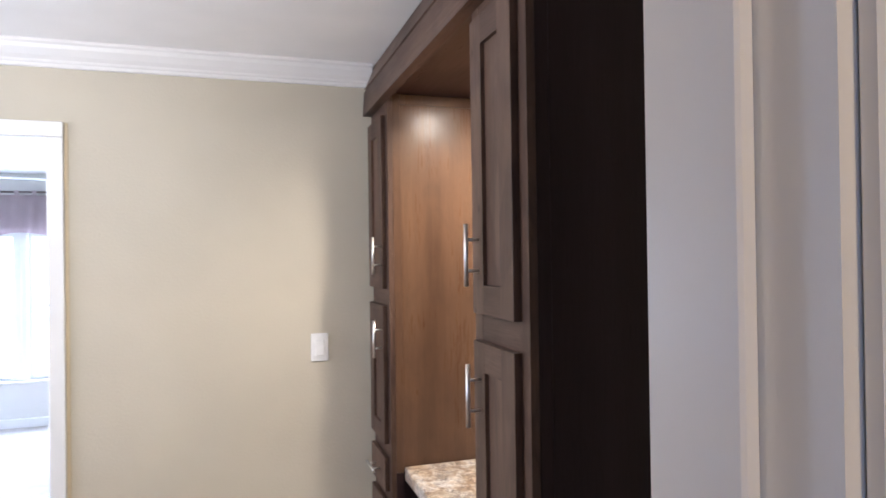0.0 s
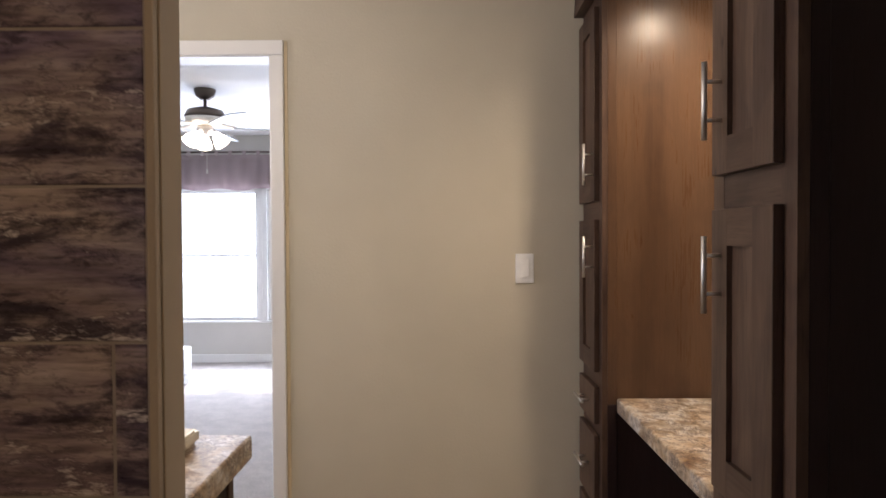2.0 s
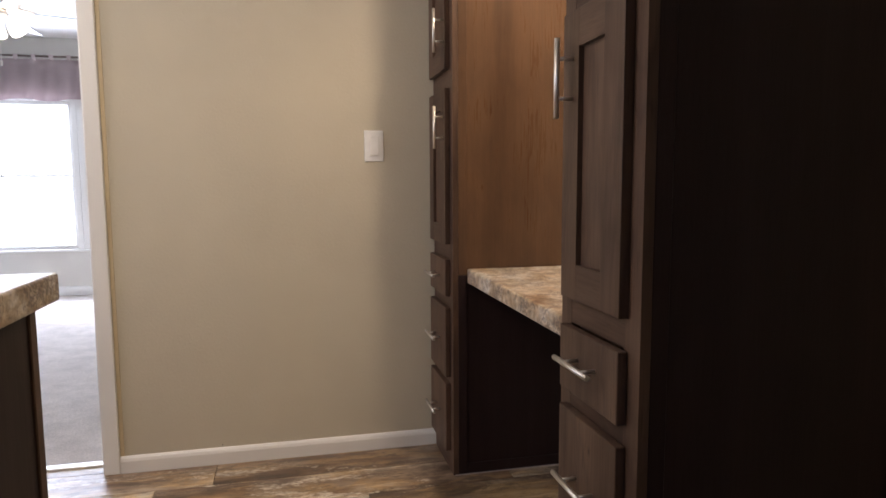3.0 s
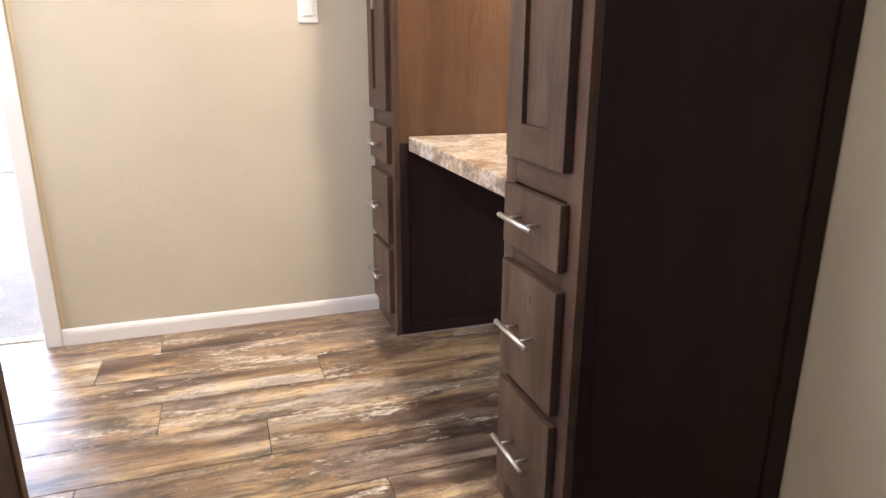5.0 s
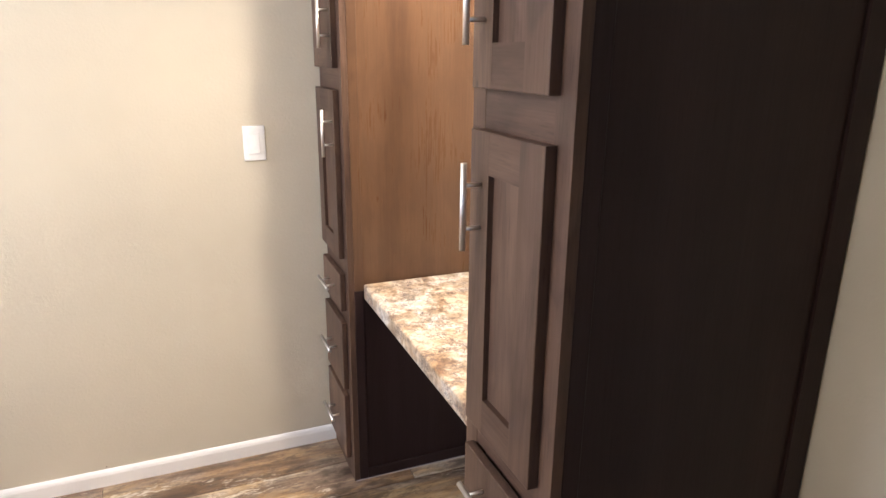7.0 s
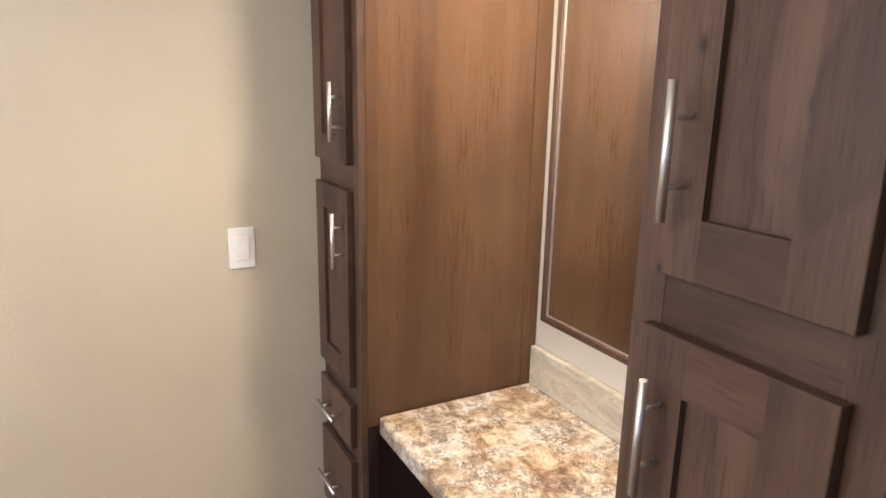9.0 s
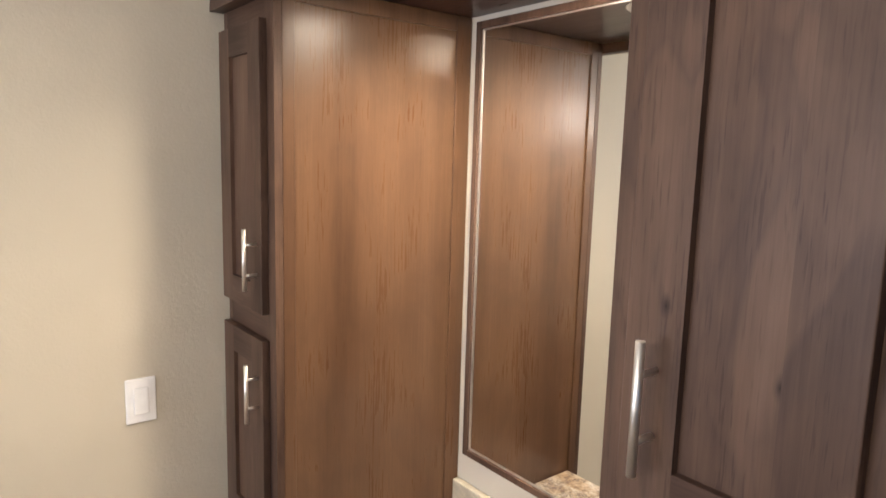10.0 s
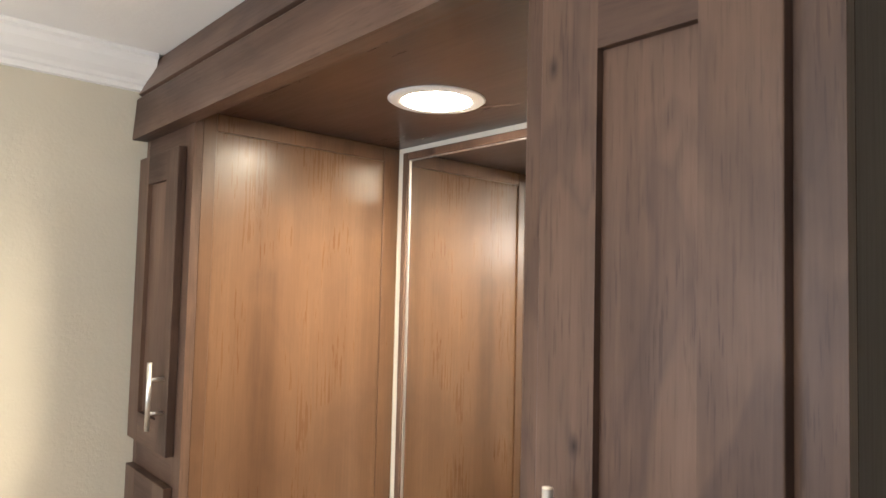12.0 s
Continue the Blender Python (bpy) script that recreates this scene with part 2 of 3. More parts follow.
SIDE = stained_wood("wood_side", *WARM, rough=0.29, cloud=(0.84, 1.08), cloud_scale=7.0, band=0.5, spec=0.33, ticks=0.15)
SHADED_WOOD = stained_wood("wood_shaded", *SHADED, rough=0.45, cloud=(0.9, 1.08), spec=0.2)
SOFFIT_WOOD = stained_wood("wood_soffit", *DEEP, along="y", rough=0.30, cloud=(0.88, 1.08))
GRANITE = granite("stone_laminate")
STEEL = plain("brushed_steel", (0.74, 0.71, 0.67), 0.42, 1.0)
PLASTIC = plain("white_plastic", (0.87, 0.87, 0.86), 0.35)
FLOOR_W = weathered("floor_plank", [(0.36, (0.062, 0.038, 0.027)), (0.43, (0.150, 0.100, 0.070)), (0.49, (0.275, 0.205, 0.148)), (0.55, (0.44, 0.36, 0.27)), (0.63, (0.60, 0.55, 0.47))], (0.70, 0.65, 0.56), (0.052, 0.030, 0.021), 0.34, 0.3, sizes=(5.2, 16.0), fleck_at=0.592, chips=95.0, smudge=0.7, grit=0.55, tints=((0.33, (0.78, 0.79, 0.83)), (0.46, (1.0, 0.99, 0.98)), (0.55, (1.2, 1.02, 0.70)), (0.64, (1.15, 1.14, 1.12))), spec=0.8)
TILE_W = weathered("wall_tile", [(0.35, (0.090, 0.070, 0.125)), (0.43, (0.225, 0.185, 0.250)), (0.50, (0.39, 0.340, 0.400)), (0.60, (0.56, 0.515, 0.57))], (0.86, 0.84, 0.90), (0.032, 0.022, 0.055), 0.30, 0.8, soft=0.8, sizes=(6.0, 30.0), long=0.28, fleck_at=0.592, smudge=0.8, chips=150.0, grit=0.75, tints=((0.36, (0.60, 0.56, 0.80)), (0.48, (0.96, 0.95, 1.0)), (0.56, (1.08, 1.03, 0.96)), (0.66, (1.12, 1.10, 1.1))))
GROUT = plain("grout", (0.42, 0.38, 0.37), 0.9)
BLACK_GAP = plain("joint_dark", (0.05, 0.04, 0.03), 0.9)


def splash_stone():
    m, n, l, b = material("splash_stone", 0.35)
    v = coords(n, l, (1, 0.55, 1.9))
    c = ramp(n, l, noise_tex(n, l, v, 5.0, 6.0, 0.6, 1.6), [(0.3, (0.36, 0.34, 0.27)), (0.5, (0.50, 0.46, 0.36)), (0.56, (0.60, 0.56, 0.46)), (0.62, (0.46, 0.41, 0.31)), (0.8, (0.52, 0.47, 0.36))])
    l.new(mixed(n, l, 0.5, c, ramp(n, l, noise_tex(n, l, coords(n, l), 90.0, 4.0, 0.7), [(0.3, (0.8, 0.8, 0.8)), (0.7, (1.1, 1.1, 1.1))]), "MULTIPLY"), b.inputs["Base Color"])
    return m


SPLASH = splash_stone()


def carpet_mat():
    m, n, l, b = material("carpet", 0.95, 0.0, 0.1)
    v = coords(n, l)
    c = ramp(n, l, noise_tex(n, l, v, 180.0, 4.0, 0.7), [(0.3, (0.42, 0.375, 0.345)), (0.7, (0.74, 0.68, 0.63))])
    c = mixed(n, l, 0.6, c, ramp(n, l, noise_tex(n, l, v, 9.0, 3.0), [(0.35, (0.8, 0.8, 0.8)), (0.65, (1.1, 1.1, 1.1))]), "MULTIPLY")
    l.new(c, b.inputs["Base Color"])
    bump(n, l, b, noise_tex(n, l, v, 240.0, 3.0, 0.7), 0.9, 0.006)
    return m


CARPET = carpet_mat()
MIRROR, _, _, mb_ = material("mirror_glass", 0.015, 1.0)
mb_.inputs["Base Color"].default_value = (0.90, 0.90, 0.87, 1)
GLASS, _, _, gb_ = material("window_glass", 0.0)
gb_.inputs["Transmission Weight"].default_value = 1.0
gb_.inputs["IOR"].default_value = 1.05
LED = glowing("led_diffuser", (1.0, 0.82, 0.56), 150.0)
LAMP_GLASS = glowing("frosted_lamp_glass", (1.0, 0.86, 0.66), 14.0)
BRONZE = plain("aged_bronze", (0.16, 0.13, 0.11), 0.35, 0.9)
NICKEL = plain("bright_nickel", (0.80, 0.76, 0.70), 0.38, 0.6)
BLADE = plain("fan_blade", (0.52, 0.52, 0.53), 0.4)
VALANCE = paint("valance_cloth", (0.42, 0.345, 0.345), 0.95, 300.0, 0.4, 0.12, 0.1)
SHEER = paint("ruffled_cloth", (0.80, 0.79, 0.77), 0.95, 200.0, 0.5, 0.2, 0.1)
LINEN = paint("white_linen", (0.80, 0.80, 0.79), 0.9, 260.0, 0.3, 0.04, 0.1)
CHINA = plain("cream_china", (0.72, 0.66, 0.54), 0.18)
GROUND = paint("pale_ground", (0.34, 0.31, 0.26), 0.95, 30.0, 0.5, 0.2)


# ---- building helpers ----
def boxes(bm, x0, y0, z0, x1, y1, z1, bevel=0.0, segs=1):
    r = bmesh.ops.create_cube(bm, size=1.0)
    vs = r["verts"]
    for v in vs:
        v.co = (x0 + (v.co.x + 0.5) * (x1 - x0), y0 + (v.co.y + 0.5) * (y1 - y0), z0 + (v.co.z + 0.5) * (z1 - z0))
    if bevel:
        es = list({e for v in vs for e in v.link_edges})
        bmesh.ops.bevel(bm, geom=es, offset=bevel, segments=segs, affect="EDGES", profile=0.5)
    return bm


def box(x0, y0, z0, x1, y1, z1, bevel=0.0, segs=1):
    return boxes(bmesh.new(), x0, y0, z0, x1, y1, z1, bevel, segs)


def rod(bm, a, b, r, sides=14, r2=None):
    a, b = Vector(a), Vector(b)
    d = b - a
    m = Matrix.Translation((a + b) / 2) @ d.to_track_quat("Z", "Y").to_matrix().to_4x4()
    bmesh.ops.create_cone(bm, cap_ends=True, segments=sides, radius1=r, radius2=r if r2 is None else r2, depth=d.length, matrix=m)
    return bm


def lathe(profile, centre, steps=32, caps=True):
    """A turned body: profile of (radius, z), bottom to top or round."""
    bm = bmesh.new()
    rings = []
    for r, z in profile:
        rings.append([bm.verts.new((centre[0] + r * math.cos(2 * math.pi * k / steps), centre[1] + r * math.sin(2 * math.pi * k / steps), centre[2] + z)) for k in range(steps)])
    for p, q in zip(rings, rings[1:]):
        for k in range(steps):
            bm.faces.new((p[k], p[(k + 1) % steps], q[(k + 1) % steps], q[k]))
    for ring in (rings[0], rings[-1]) if caps else ():
        bm.faces.new(ring)
    bmesh.ops.recalc_face_normals(bm, faces=bm.faces)
    return bm


def sweep(profile, axis, a, b, fixed):
    """A moulding: profile of (out, z) drawn from a to b along 'x' (out is -y from fixed) or 'y' (out is -x from fixed)."""
    bm = bmesh.new()
    ends = []
    for s in (a, b):
        ends.append([bm.verts.new((s, fixed - o, z) if axis == "x" else (fixed - o, s, z)) for o, z in profile])
    k = len(profile)
    for i in range(k):
        bm.faces.new((ends[0][i], ends[0][(i + 1) % k], ends[1][(i + 1) % k], ends[1][i]))
    bm.faces.new(ends[0]), bm.faces.new(ends[1])
    bmesh.ops.recalc_face_normals(bm, faces=bm.faces)
    return bm


def mesh_of(name, bm, mat, smooth=False):
    me = bpy.data.meshes.new(name)
    bm.to_mesh(me)
    bm.free()
    me.materials.append(mat)
    if smooth:
        for p in me.polygons:
            p.use_smooth = len(p.vertices) <= 4
    return me


def part(name, bm, mat, parent, label="", smooth=False):
    ob = new(name, mesh_of(name, bm, mat, smooth))
    ob.parent = parent
    return tagged(ob, label) if label else ob


def thing(name, label, category, at=(0, 0, 0), group=""):
    ob = new(name)
    ob.location = at
    ob.empty_display_size = 0.1
    return tagged(ob, label, category, group)


def solid(name, bm, mat, label, category="", kind="", smooth=False):
    return tagged(new(name, mesh_of(name, bm, mat, smooth)), label, category, "", kind)


def structure(name, bm, mat, label, category):
    return solid(name, bm, mat, label, category, "structure")


# ---- large structure ----
CEIL = 2.36
FAR, EAST, WEST = 2.905, 1.17, -2.40
EAST_NEAR = 1.158
DOOR_R, DOOR_L, DOOR_H = -0.621, -1.381, 2.008

wall_n = bmesh.new()
boxes(wall_n, DOOR_R + 0.02, FAR, 0, EAST + 0.1, FAR + 0.11, CEIL)
boxes(wall_n, WEST - 0.1, FAR, 0, DOOR_L - 0.02, FAR + 0.11, CEIL)
boxes(wall_n, DOOR_L - 0.02, FAR, DOOR_H + 0.02, DOOR_R + 0.02, FAR + 0.11, CEIL)
north = structure("wall_north", wall_n, WALL, "beige pebbled wall with a cased doorway", "wall")
wall_e = box(EAST, 1.40, 0, EAST + 0.1, FAR, CEIL)
boxes(wall_e, EAST_NEAR, 0.492, 0, EAST + 0.1, 1.40, CEIL)
structure("wall_east", wall_e, WALL, "beige pebbled wall behind the built-in cabinets", "wall")
# The opening at y 0.55 to 1.05 is added for the warm fill.
wall_w = bmesh.new()
boxes(wall_w, WEST - 0.1, 0.492, 0, WEST, 0.55, CEIL)
boxes(wall_w, WEST - 0.1, 1.05, 0, WEST, 1.75, CEIL)
boxes(wall_w, WEST - 0.1, 0.55, 0, WEST, 1.05, 1.0)
boxes(wall_w, WEST - 0.1, 0.55, 2.0, WEST, 1.05, CEIL)
boxes(wall_w, WEST - 0.1, 2.85, 0, WEST, FAR, CEIL)
boxes(wall_w, WEST - 0.1, 1.75, 0, WEST, 2.85, 1.0)
boxes(wall_w, WEST - 0.1, 1.75, 2.0, WEST, 2.85, CEIL)
structure("wall_west", wall_w, WALL, "plain beige side wall with a window opening and an added fill-light opening", "wall")
JX, JL = 0.2815, -0.50
wall_s = bmesh.new()
boxes(wall_s, JX + 0.018, 0.376, 0, EAST + 0.1, 0.492, CEIL)
boxes(wall_s, WEST - 0.1, 0.376, 0, JL - 0.018, 0.492, CEIL)
boxes(wall_s, JL - 0.018, 0.376, 2.05, JX + 0.018, 0.492, CEIL)
structure("wall_south", wall_s, WALL, "beige wall with a narrow cased doorway", "wall")
# Unseen hall walls; the south opening only lets the blue fill in.
wall_h = bmesh.new()
boxes(wall_h, WEST - 0.1, -1.7, 0, -1.50, -1.6, CEIL)
boxes(wall_h, -0.90, -1.7, 0, EAST + 0.1, -1.6, CEIL)
boxes(wall_h, -1.50, -1.7, 0, -0.90, -1.6, 1.0)
boxes(wall_h, -1.50, -1.7, 2.0, -0.90, -1.6, CEIL)
boxes(wall_h, WEST - 0.1, -1.6, 0, WEST, 0.376, CEIL)
boxes(wall_h, EAST, -1.6, 0, EAST + 0.1, 0.376, CEIL)
structure("wall_hall", wall_h, WALL, "plain beige walls of the hall with an opening added for a fill light", "wall")
structure("ceiling", box(WEST - 0.1, -1.7, CEIL, EAST + 0.1, FAR + 0.11, CEIL + 0.1), CEILING, "off-white lightly textured flat ceiling", "ceiling")
floor = structure("floor", box(WEST - 0.1, -1.7, -0.1, EAST + 0.1, FAR + 0.09, -0.0045), BLACK_GAP, "weathered wood-look plank floor", "floor")

# partition clad with wood-look tiles
TILE_Y, TILE_R, PART_R = 1.150, -0.292, -0.281
partition = structure("wall_partition", box(WEST, TILE_Y + 0.008, 0, PART_R, TILE_Y + 0.068, CEIL), WALL, "thin partition wall faced with dark wood-look tiles", "wall")
part("edge_trim", box(TILE_R + 0.001, TILE_Y - 0.0065, 0, PART_R + 0.0008, TILE_Y + 0.007, CEIL, 0.002, 2), TAUPE, partition, "taupe painted edge strip")
part("end_cap", box(PART_R + 0.0002, TILE_Y + 0.0075, 0, PART_R + 0.003, TILE_Y + 0.067, CEIL, 0.001), TAUPE, partition, "taupe painted end cap")
part("tile_bed", box(WEST, TILE_Y - 0.0032, 0, TILE_R, TILE_Y + 0.0078, CEIL), GROUT, partition, "dark grout bed")

# mouldings
crown_profile = [(0, CEIL), (0.062, CEIL), (0.062, CEIL - 0.010), (0.054, CEIL - 0.016), (0.050, CEIL - 0.030), (0.034, CEIL - 0.052), (0.020, CEIL - 0.064), (0.017, CEIL - 0.072), (0.011, CEIL - 0.076), (0.011, CEIL - 0.088), (0, CEIL - 0.090)]
structure("trim_crown", sweep(crown_profile, "x", WEST, 0.60, FAR), WHITE, "white stepped crown moulding", "crown moulding")
base_profile = [(0, 0), (0.012, 0), (0.012, 0.044), (0.009, 0.054), (0.004, 0.061), (0, 0.062)]
structure("baseboard", sweep(base_profile, "x", -0.563, 0.602, FAR), WHITE, "white low baseboard", "baseboard")
structure("baseboard_west", sweep(base_profile, "x", WEST, -1.439, FAR), WHITE, "white low baseboard", "baseboard")

# doorway to the bedroom
door_frame = tagged(new("door_1"), "white cased doorway without a closed door", "doorway", "", "structure")
case_profile = lambda bm, x0, x1, z0, z1: boxes(bm, x0, FAR - 0.016, z0, x1, FAR, z1, 0.004, 2)
part("casing", case_profile(bmesh.new(), DOOR_R + 0.004, -0.563, 0, 2.012), WHITE, door_frame)
part("casing", case_profile(bmesh.new(), -1.439, DOOR_L - 0.004, 0, 2.012), WHITE, door_frame)
part("casing", case_profile(bmesh.new(), -1.439, -0.563, 2.0125, 2.070), WHITE, door_frame)
part("jamb", box(DOOR_R, FAR - 0.004, 0, DOOR_R + 0.0195, FAR + 0.114, DOOR_H + 0.0195), WHITE, door_frame)
part("jamb", box(DOOR_L - 0.0195, FAR - 0.004, 0, DOOR_L, FAR + 0.114, DOOR_H + 0.0195), WHITE, door_frame)
part("head_jamb", box(DOOR_L + 0.0005, FAR - 0.004, DOOR_H, DOOR_R - 0.0005, FAR + 0.114, DOOR_H + 0.0195), WHITE, door_frame)
# Added strip: soft warm shading along the casing, put into its colour.
part("caulk", box(-0.5628, FAR - 0.0025, 0.062, -0.549, FAR - 0.0002, 2.068, 0.001), plain("warm_tint", (0.62, 0.52, 0.34), 0.6), door_frame, "added thin strip tinted for the soft warm shading beside the casing")
part("threshold", box(DOOR_L, FAR + 0.075, -0.004, DOOR_R, FAR + 0.115, 0.006, 0.003), STEEL, door_frame, "thin metal carpet strip")

part("nail_hole", rod(bmesh.new(), (-0.211, FAR - 0.0006, 0.0705), (-0.211, FAR + 0.004, 0.0705), 0.0022, 10), BLACK_GAP, north, "small dark nail hole")

# doorway that the walk passes through
hall_frame = tagged(new("door_2"), "white painted door frame with a stop bead", "doorway", "", "structure")
part("jamb", box(JX, 0.3740, 0, JX + 0.0175, 0.494, 2.05), WHITE, hall_frame)
part("door_stop", box(0.270, 0.4175, 0, JX - 0.0005, 0.492, 2.038, 0.002), WHITE, hall_frame)
part("jamb", box(JL - 0.0175, 0.3740, 0, JL, 0.494, 2.05), WHITE, hall_frame)
part("door_stop", box(JL + 0.0005, 0.4175, 0, JL + 0.0125, 0.492, 2.038, 0.002), WHITE, hall_frame)
part("head_jamb", box(JL, 0.3740, 2.0325, JX, 0.494, 2.0495), WHITE, hall_frame)
part("casing", box(JX + 0.008, 0.360, 0, JX + 0.066, 0.3735, 2.05, 0.003), WHITE, hall_frame)
part("casing", box(JL - 0.066, 0.360, 0, JL - 0.008, 0.3735, 2.05, 0.003), WHITE, hall_frame)
part("casing", box(JL - 0.066, 0.360, 2.0505, JX + 0.066, 0.3735, 2.11, 0.003), WHITE, hall_frame)

# bedroom shell
BY0, BY1, BX0, BX1 = FAR + 0.11, 7.10, -4.2, 0.9
WIN = [(-2.73, -1.900), (-1.80, -0.96)]
WIN_B, WIN_T = 0.44, 1.80
bed_n = bmesh.new()
xs = [BX0 - 0.1, WIN[0][0], WIN[0][1], WIN[1][0], WIN[1][1], BX1 + 0.1]
for a, b in ((0, 1), (2, 3), (4, 5)):
    boxes(bed_n, xs[a], BY1, 0, xs[b], BY1 + 0.14, CEIL)
for w0, w1 in WIN:
    boxes(bed_n, w0, BY1, 0, w1, BY1 + 0.14, WIN_B)
    boxes(bed_n, w0, BY1, WIN_T, w1, BY1 + 0.14, CEIL)
structure("wall_bedroom_north", bed_n, BED_WALL, "pale grey bedroom wall with two windows", "wall")
structure("wall_bedroom_west", box(BX0 - 0.1, BY0, 0, BX0, BY1, CEIL), BED_WALL, "pale grey bedroom wall", "wall")
structure("wall_bedroom_east", box(BX1, BY0, 0, BX1 + 0.1, BY1, CEIL), BED_WALL, "pale grey bedroom wall", "wall")
bed_s = bmesh.new()
boxes(bed_s, BX0, BY0 - 0.1, 0, WEST - 0.1, BY0, CEIL)
structure("wall_bedroom_south", bed_s, BED_WALL, "pale grey bedroom wall", "wall")
structure("ceiling_bedroom", box(BX0 - 0.1, BY0, CEIL, BX1 + 0.1, BY1 + 0.14, CEIL + 0.1), CEILING, "white flat bedroom ceiling", "ceiling")
structure("floor_carpet", box(BX0, FAR + 0.091, -0.1, BX1, BY1, 0.004), CARPET, "grey-beige cut pile carpet", "carpet")
structure("baseboard_bedroom", sweep([(0, 0.004), (0.012, 0.004), (0.012, 0.08), (0.004, 0.09), (0, 0.09)], "x", BX0, BX1, BY1), WHITE, "white baseboard below the windows", "baseboard")
structure("ground", box(-300, BY1 + 0.14, -0.6, 300, 600, -0.5), GROUND, "pale sunlit ground outside", "ground")

# ---- built-in cabinets ----
FRAME_X, FACE_X = 0.602, 0.583
SOFFIT = 2.178
CAB_TOP = 2.15


def bar_handle(vertical, y, z, length=0.145):
    """A round bar pull on two posts, in front of the door face."""
    bm = bmesh.new()
    bx = FACE_X - 0.031
    s = Vector((0, 0, 1)) if vertical else Vector((0, 1, 0))
    c = Vector((bx, y, z))
    rod(bm, c - s * length / 2, c + s * length / 2, 0.0053, 16)
    for k in (-0.036, 0.036):
        p = c + s * k
        rod(bm, p, p + Vector((FACE_X - bx + 0.001, 0, 0)), 0.0038, 10)
    return bm


def edged(x0, y0, z0, x1, y1, z1, keep, bevel=0.0016):
    """A board whose front edges are eased only where keep(middle of the edge) holds, so that its joints stay tight."""
    bm = box(x0, y0, z0, x1, y1, z1)
    es = [e for e in bm.edges if keep((e.verts[0].co + e.verts[1].co) / 2)]
    bmesh.ops.bevel(bm, geom=es, offset=bevel, segments=2, affect="EDGES", profile=0.5)
    return bm


def shaker_door(cab, y0, y1, z0, z1, handle_y, handle_z):
    """Frame-and-panel door: stiles and rails round a recessed panel, with a bar pull."""
    w = 0.068
    door = part("door", boxes(bmesh.new(), FACE_X + 0.010, y0 + 0.004, z0 + 0.004, FRAME_X - 0.001, y1 - 0.004, z1 - 0.004), FRONT, cab, "recessed-panel door of dark-stained alder")

    def outer(m):
        return m.x < FACE_X + 0.004 and (min(m.y - y0, y1 - m.y) < 0.001 or min(m.z - z0, z1 - m.z) < 0.001)
    for a, b in ((y0, y0 + w), (y1 - w, y1)):
        part("stile", edged(FACE_X, a, z0, FRAME_X - 0.0015, b, z1, outer), FRONT, door)
    for a, b in ((z0, z0 + w), (z1 - w, z1)):
        part("rail", edged(FACE_X + 0.0001, y0 + w + 0.0001, a, FRAME_X - 0.0015, y1 - w - 0.0001, b, outer), BOARD, door)
    part("handle", bar_handle(True, handle_y, handle_z), STEEL, door, "brushed steel bar handle", True)


def drawer(cab, y0, y1, z0, z1, handle_z):
    front = part("drawer_front", box(FACE_X, y0, z0, FRAME_X - 0.001, y1, z1, 0.0022, 2), FRONT, cab, "slab drawer front of dark-stained alder")
    part("handle", bar_handle(False, (y0 + y1) / 2, handle_z), STEEL, front, "brushed steel bar handle", True)


def cabinet_side(cab, y, out, wood, low_wood=None, back=None):
    """Side panel with flat edge strips; out is -1 when it faces -y, +1 when it faces +y."""
    a, b = sorted((y, y - out * 0.012))
    lo, hi = sorted((y - out * 0.006, y - out * 0.018))
    back = back or EAST
    split = 0.0
    if low_wood is None:
        part("side_panel", box(FRAME_X + 0.018, lo, 0.0, back - 0.002, hi, CAB_TOP + 0.03), wood, cab, "smooth wood-grain side panel")
    else:
        # Below the counter the panel's shade is put into low_wood's colour.
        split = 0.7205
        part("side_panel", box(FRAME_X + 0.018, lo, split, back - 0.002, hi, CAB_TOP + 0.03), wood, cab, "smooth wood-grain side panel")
        part("knee_panel", box(FRAME_X + 0.018, lo, 0.0, back - 0.002, hi, 0.72), low_wood, cab, "knee-space panel, darkened for the shade under the counter")
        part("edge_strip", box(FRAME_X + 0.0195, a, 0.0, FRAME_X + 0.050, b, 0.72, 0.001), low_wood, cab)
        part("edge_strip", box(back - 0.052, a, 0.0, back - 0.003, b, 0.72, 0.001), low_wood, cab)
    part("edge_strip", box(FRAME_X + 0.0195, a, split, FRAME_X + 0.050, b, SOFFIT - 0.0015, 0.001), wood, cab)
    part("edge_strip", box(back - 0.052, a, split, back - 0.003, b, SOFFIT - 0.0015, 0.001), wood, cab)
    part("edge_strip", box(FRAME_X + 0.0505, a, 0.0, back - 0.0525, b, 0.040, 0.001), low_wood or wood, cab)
    part("edge_strip", box(FRAME_X + 0.0505, a, SOFFIT - 0.04, back - 0.0525, b, SOFFIT - 0.0015, 0.001), wood, cab)


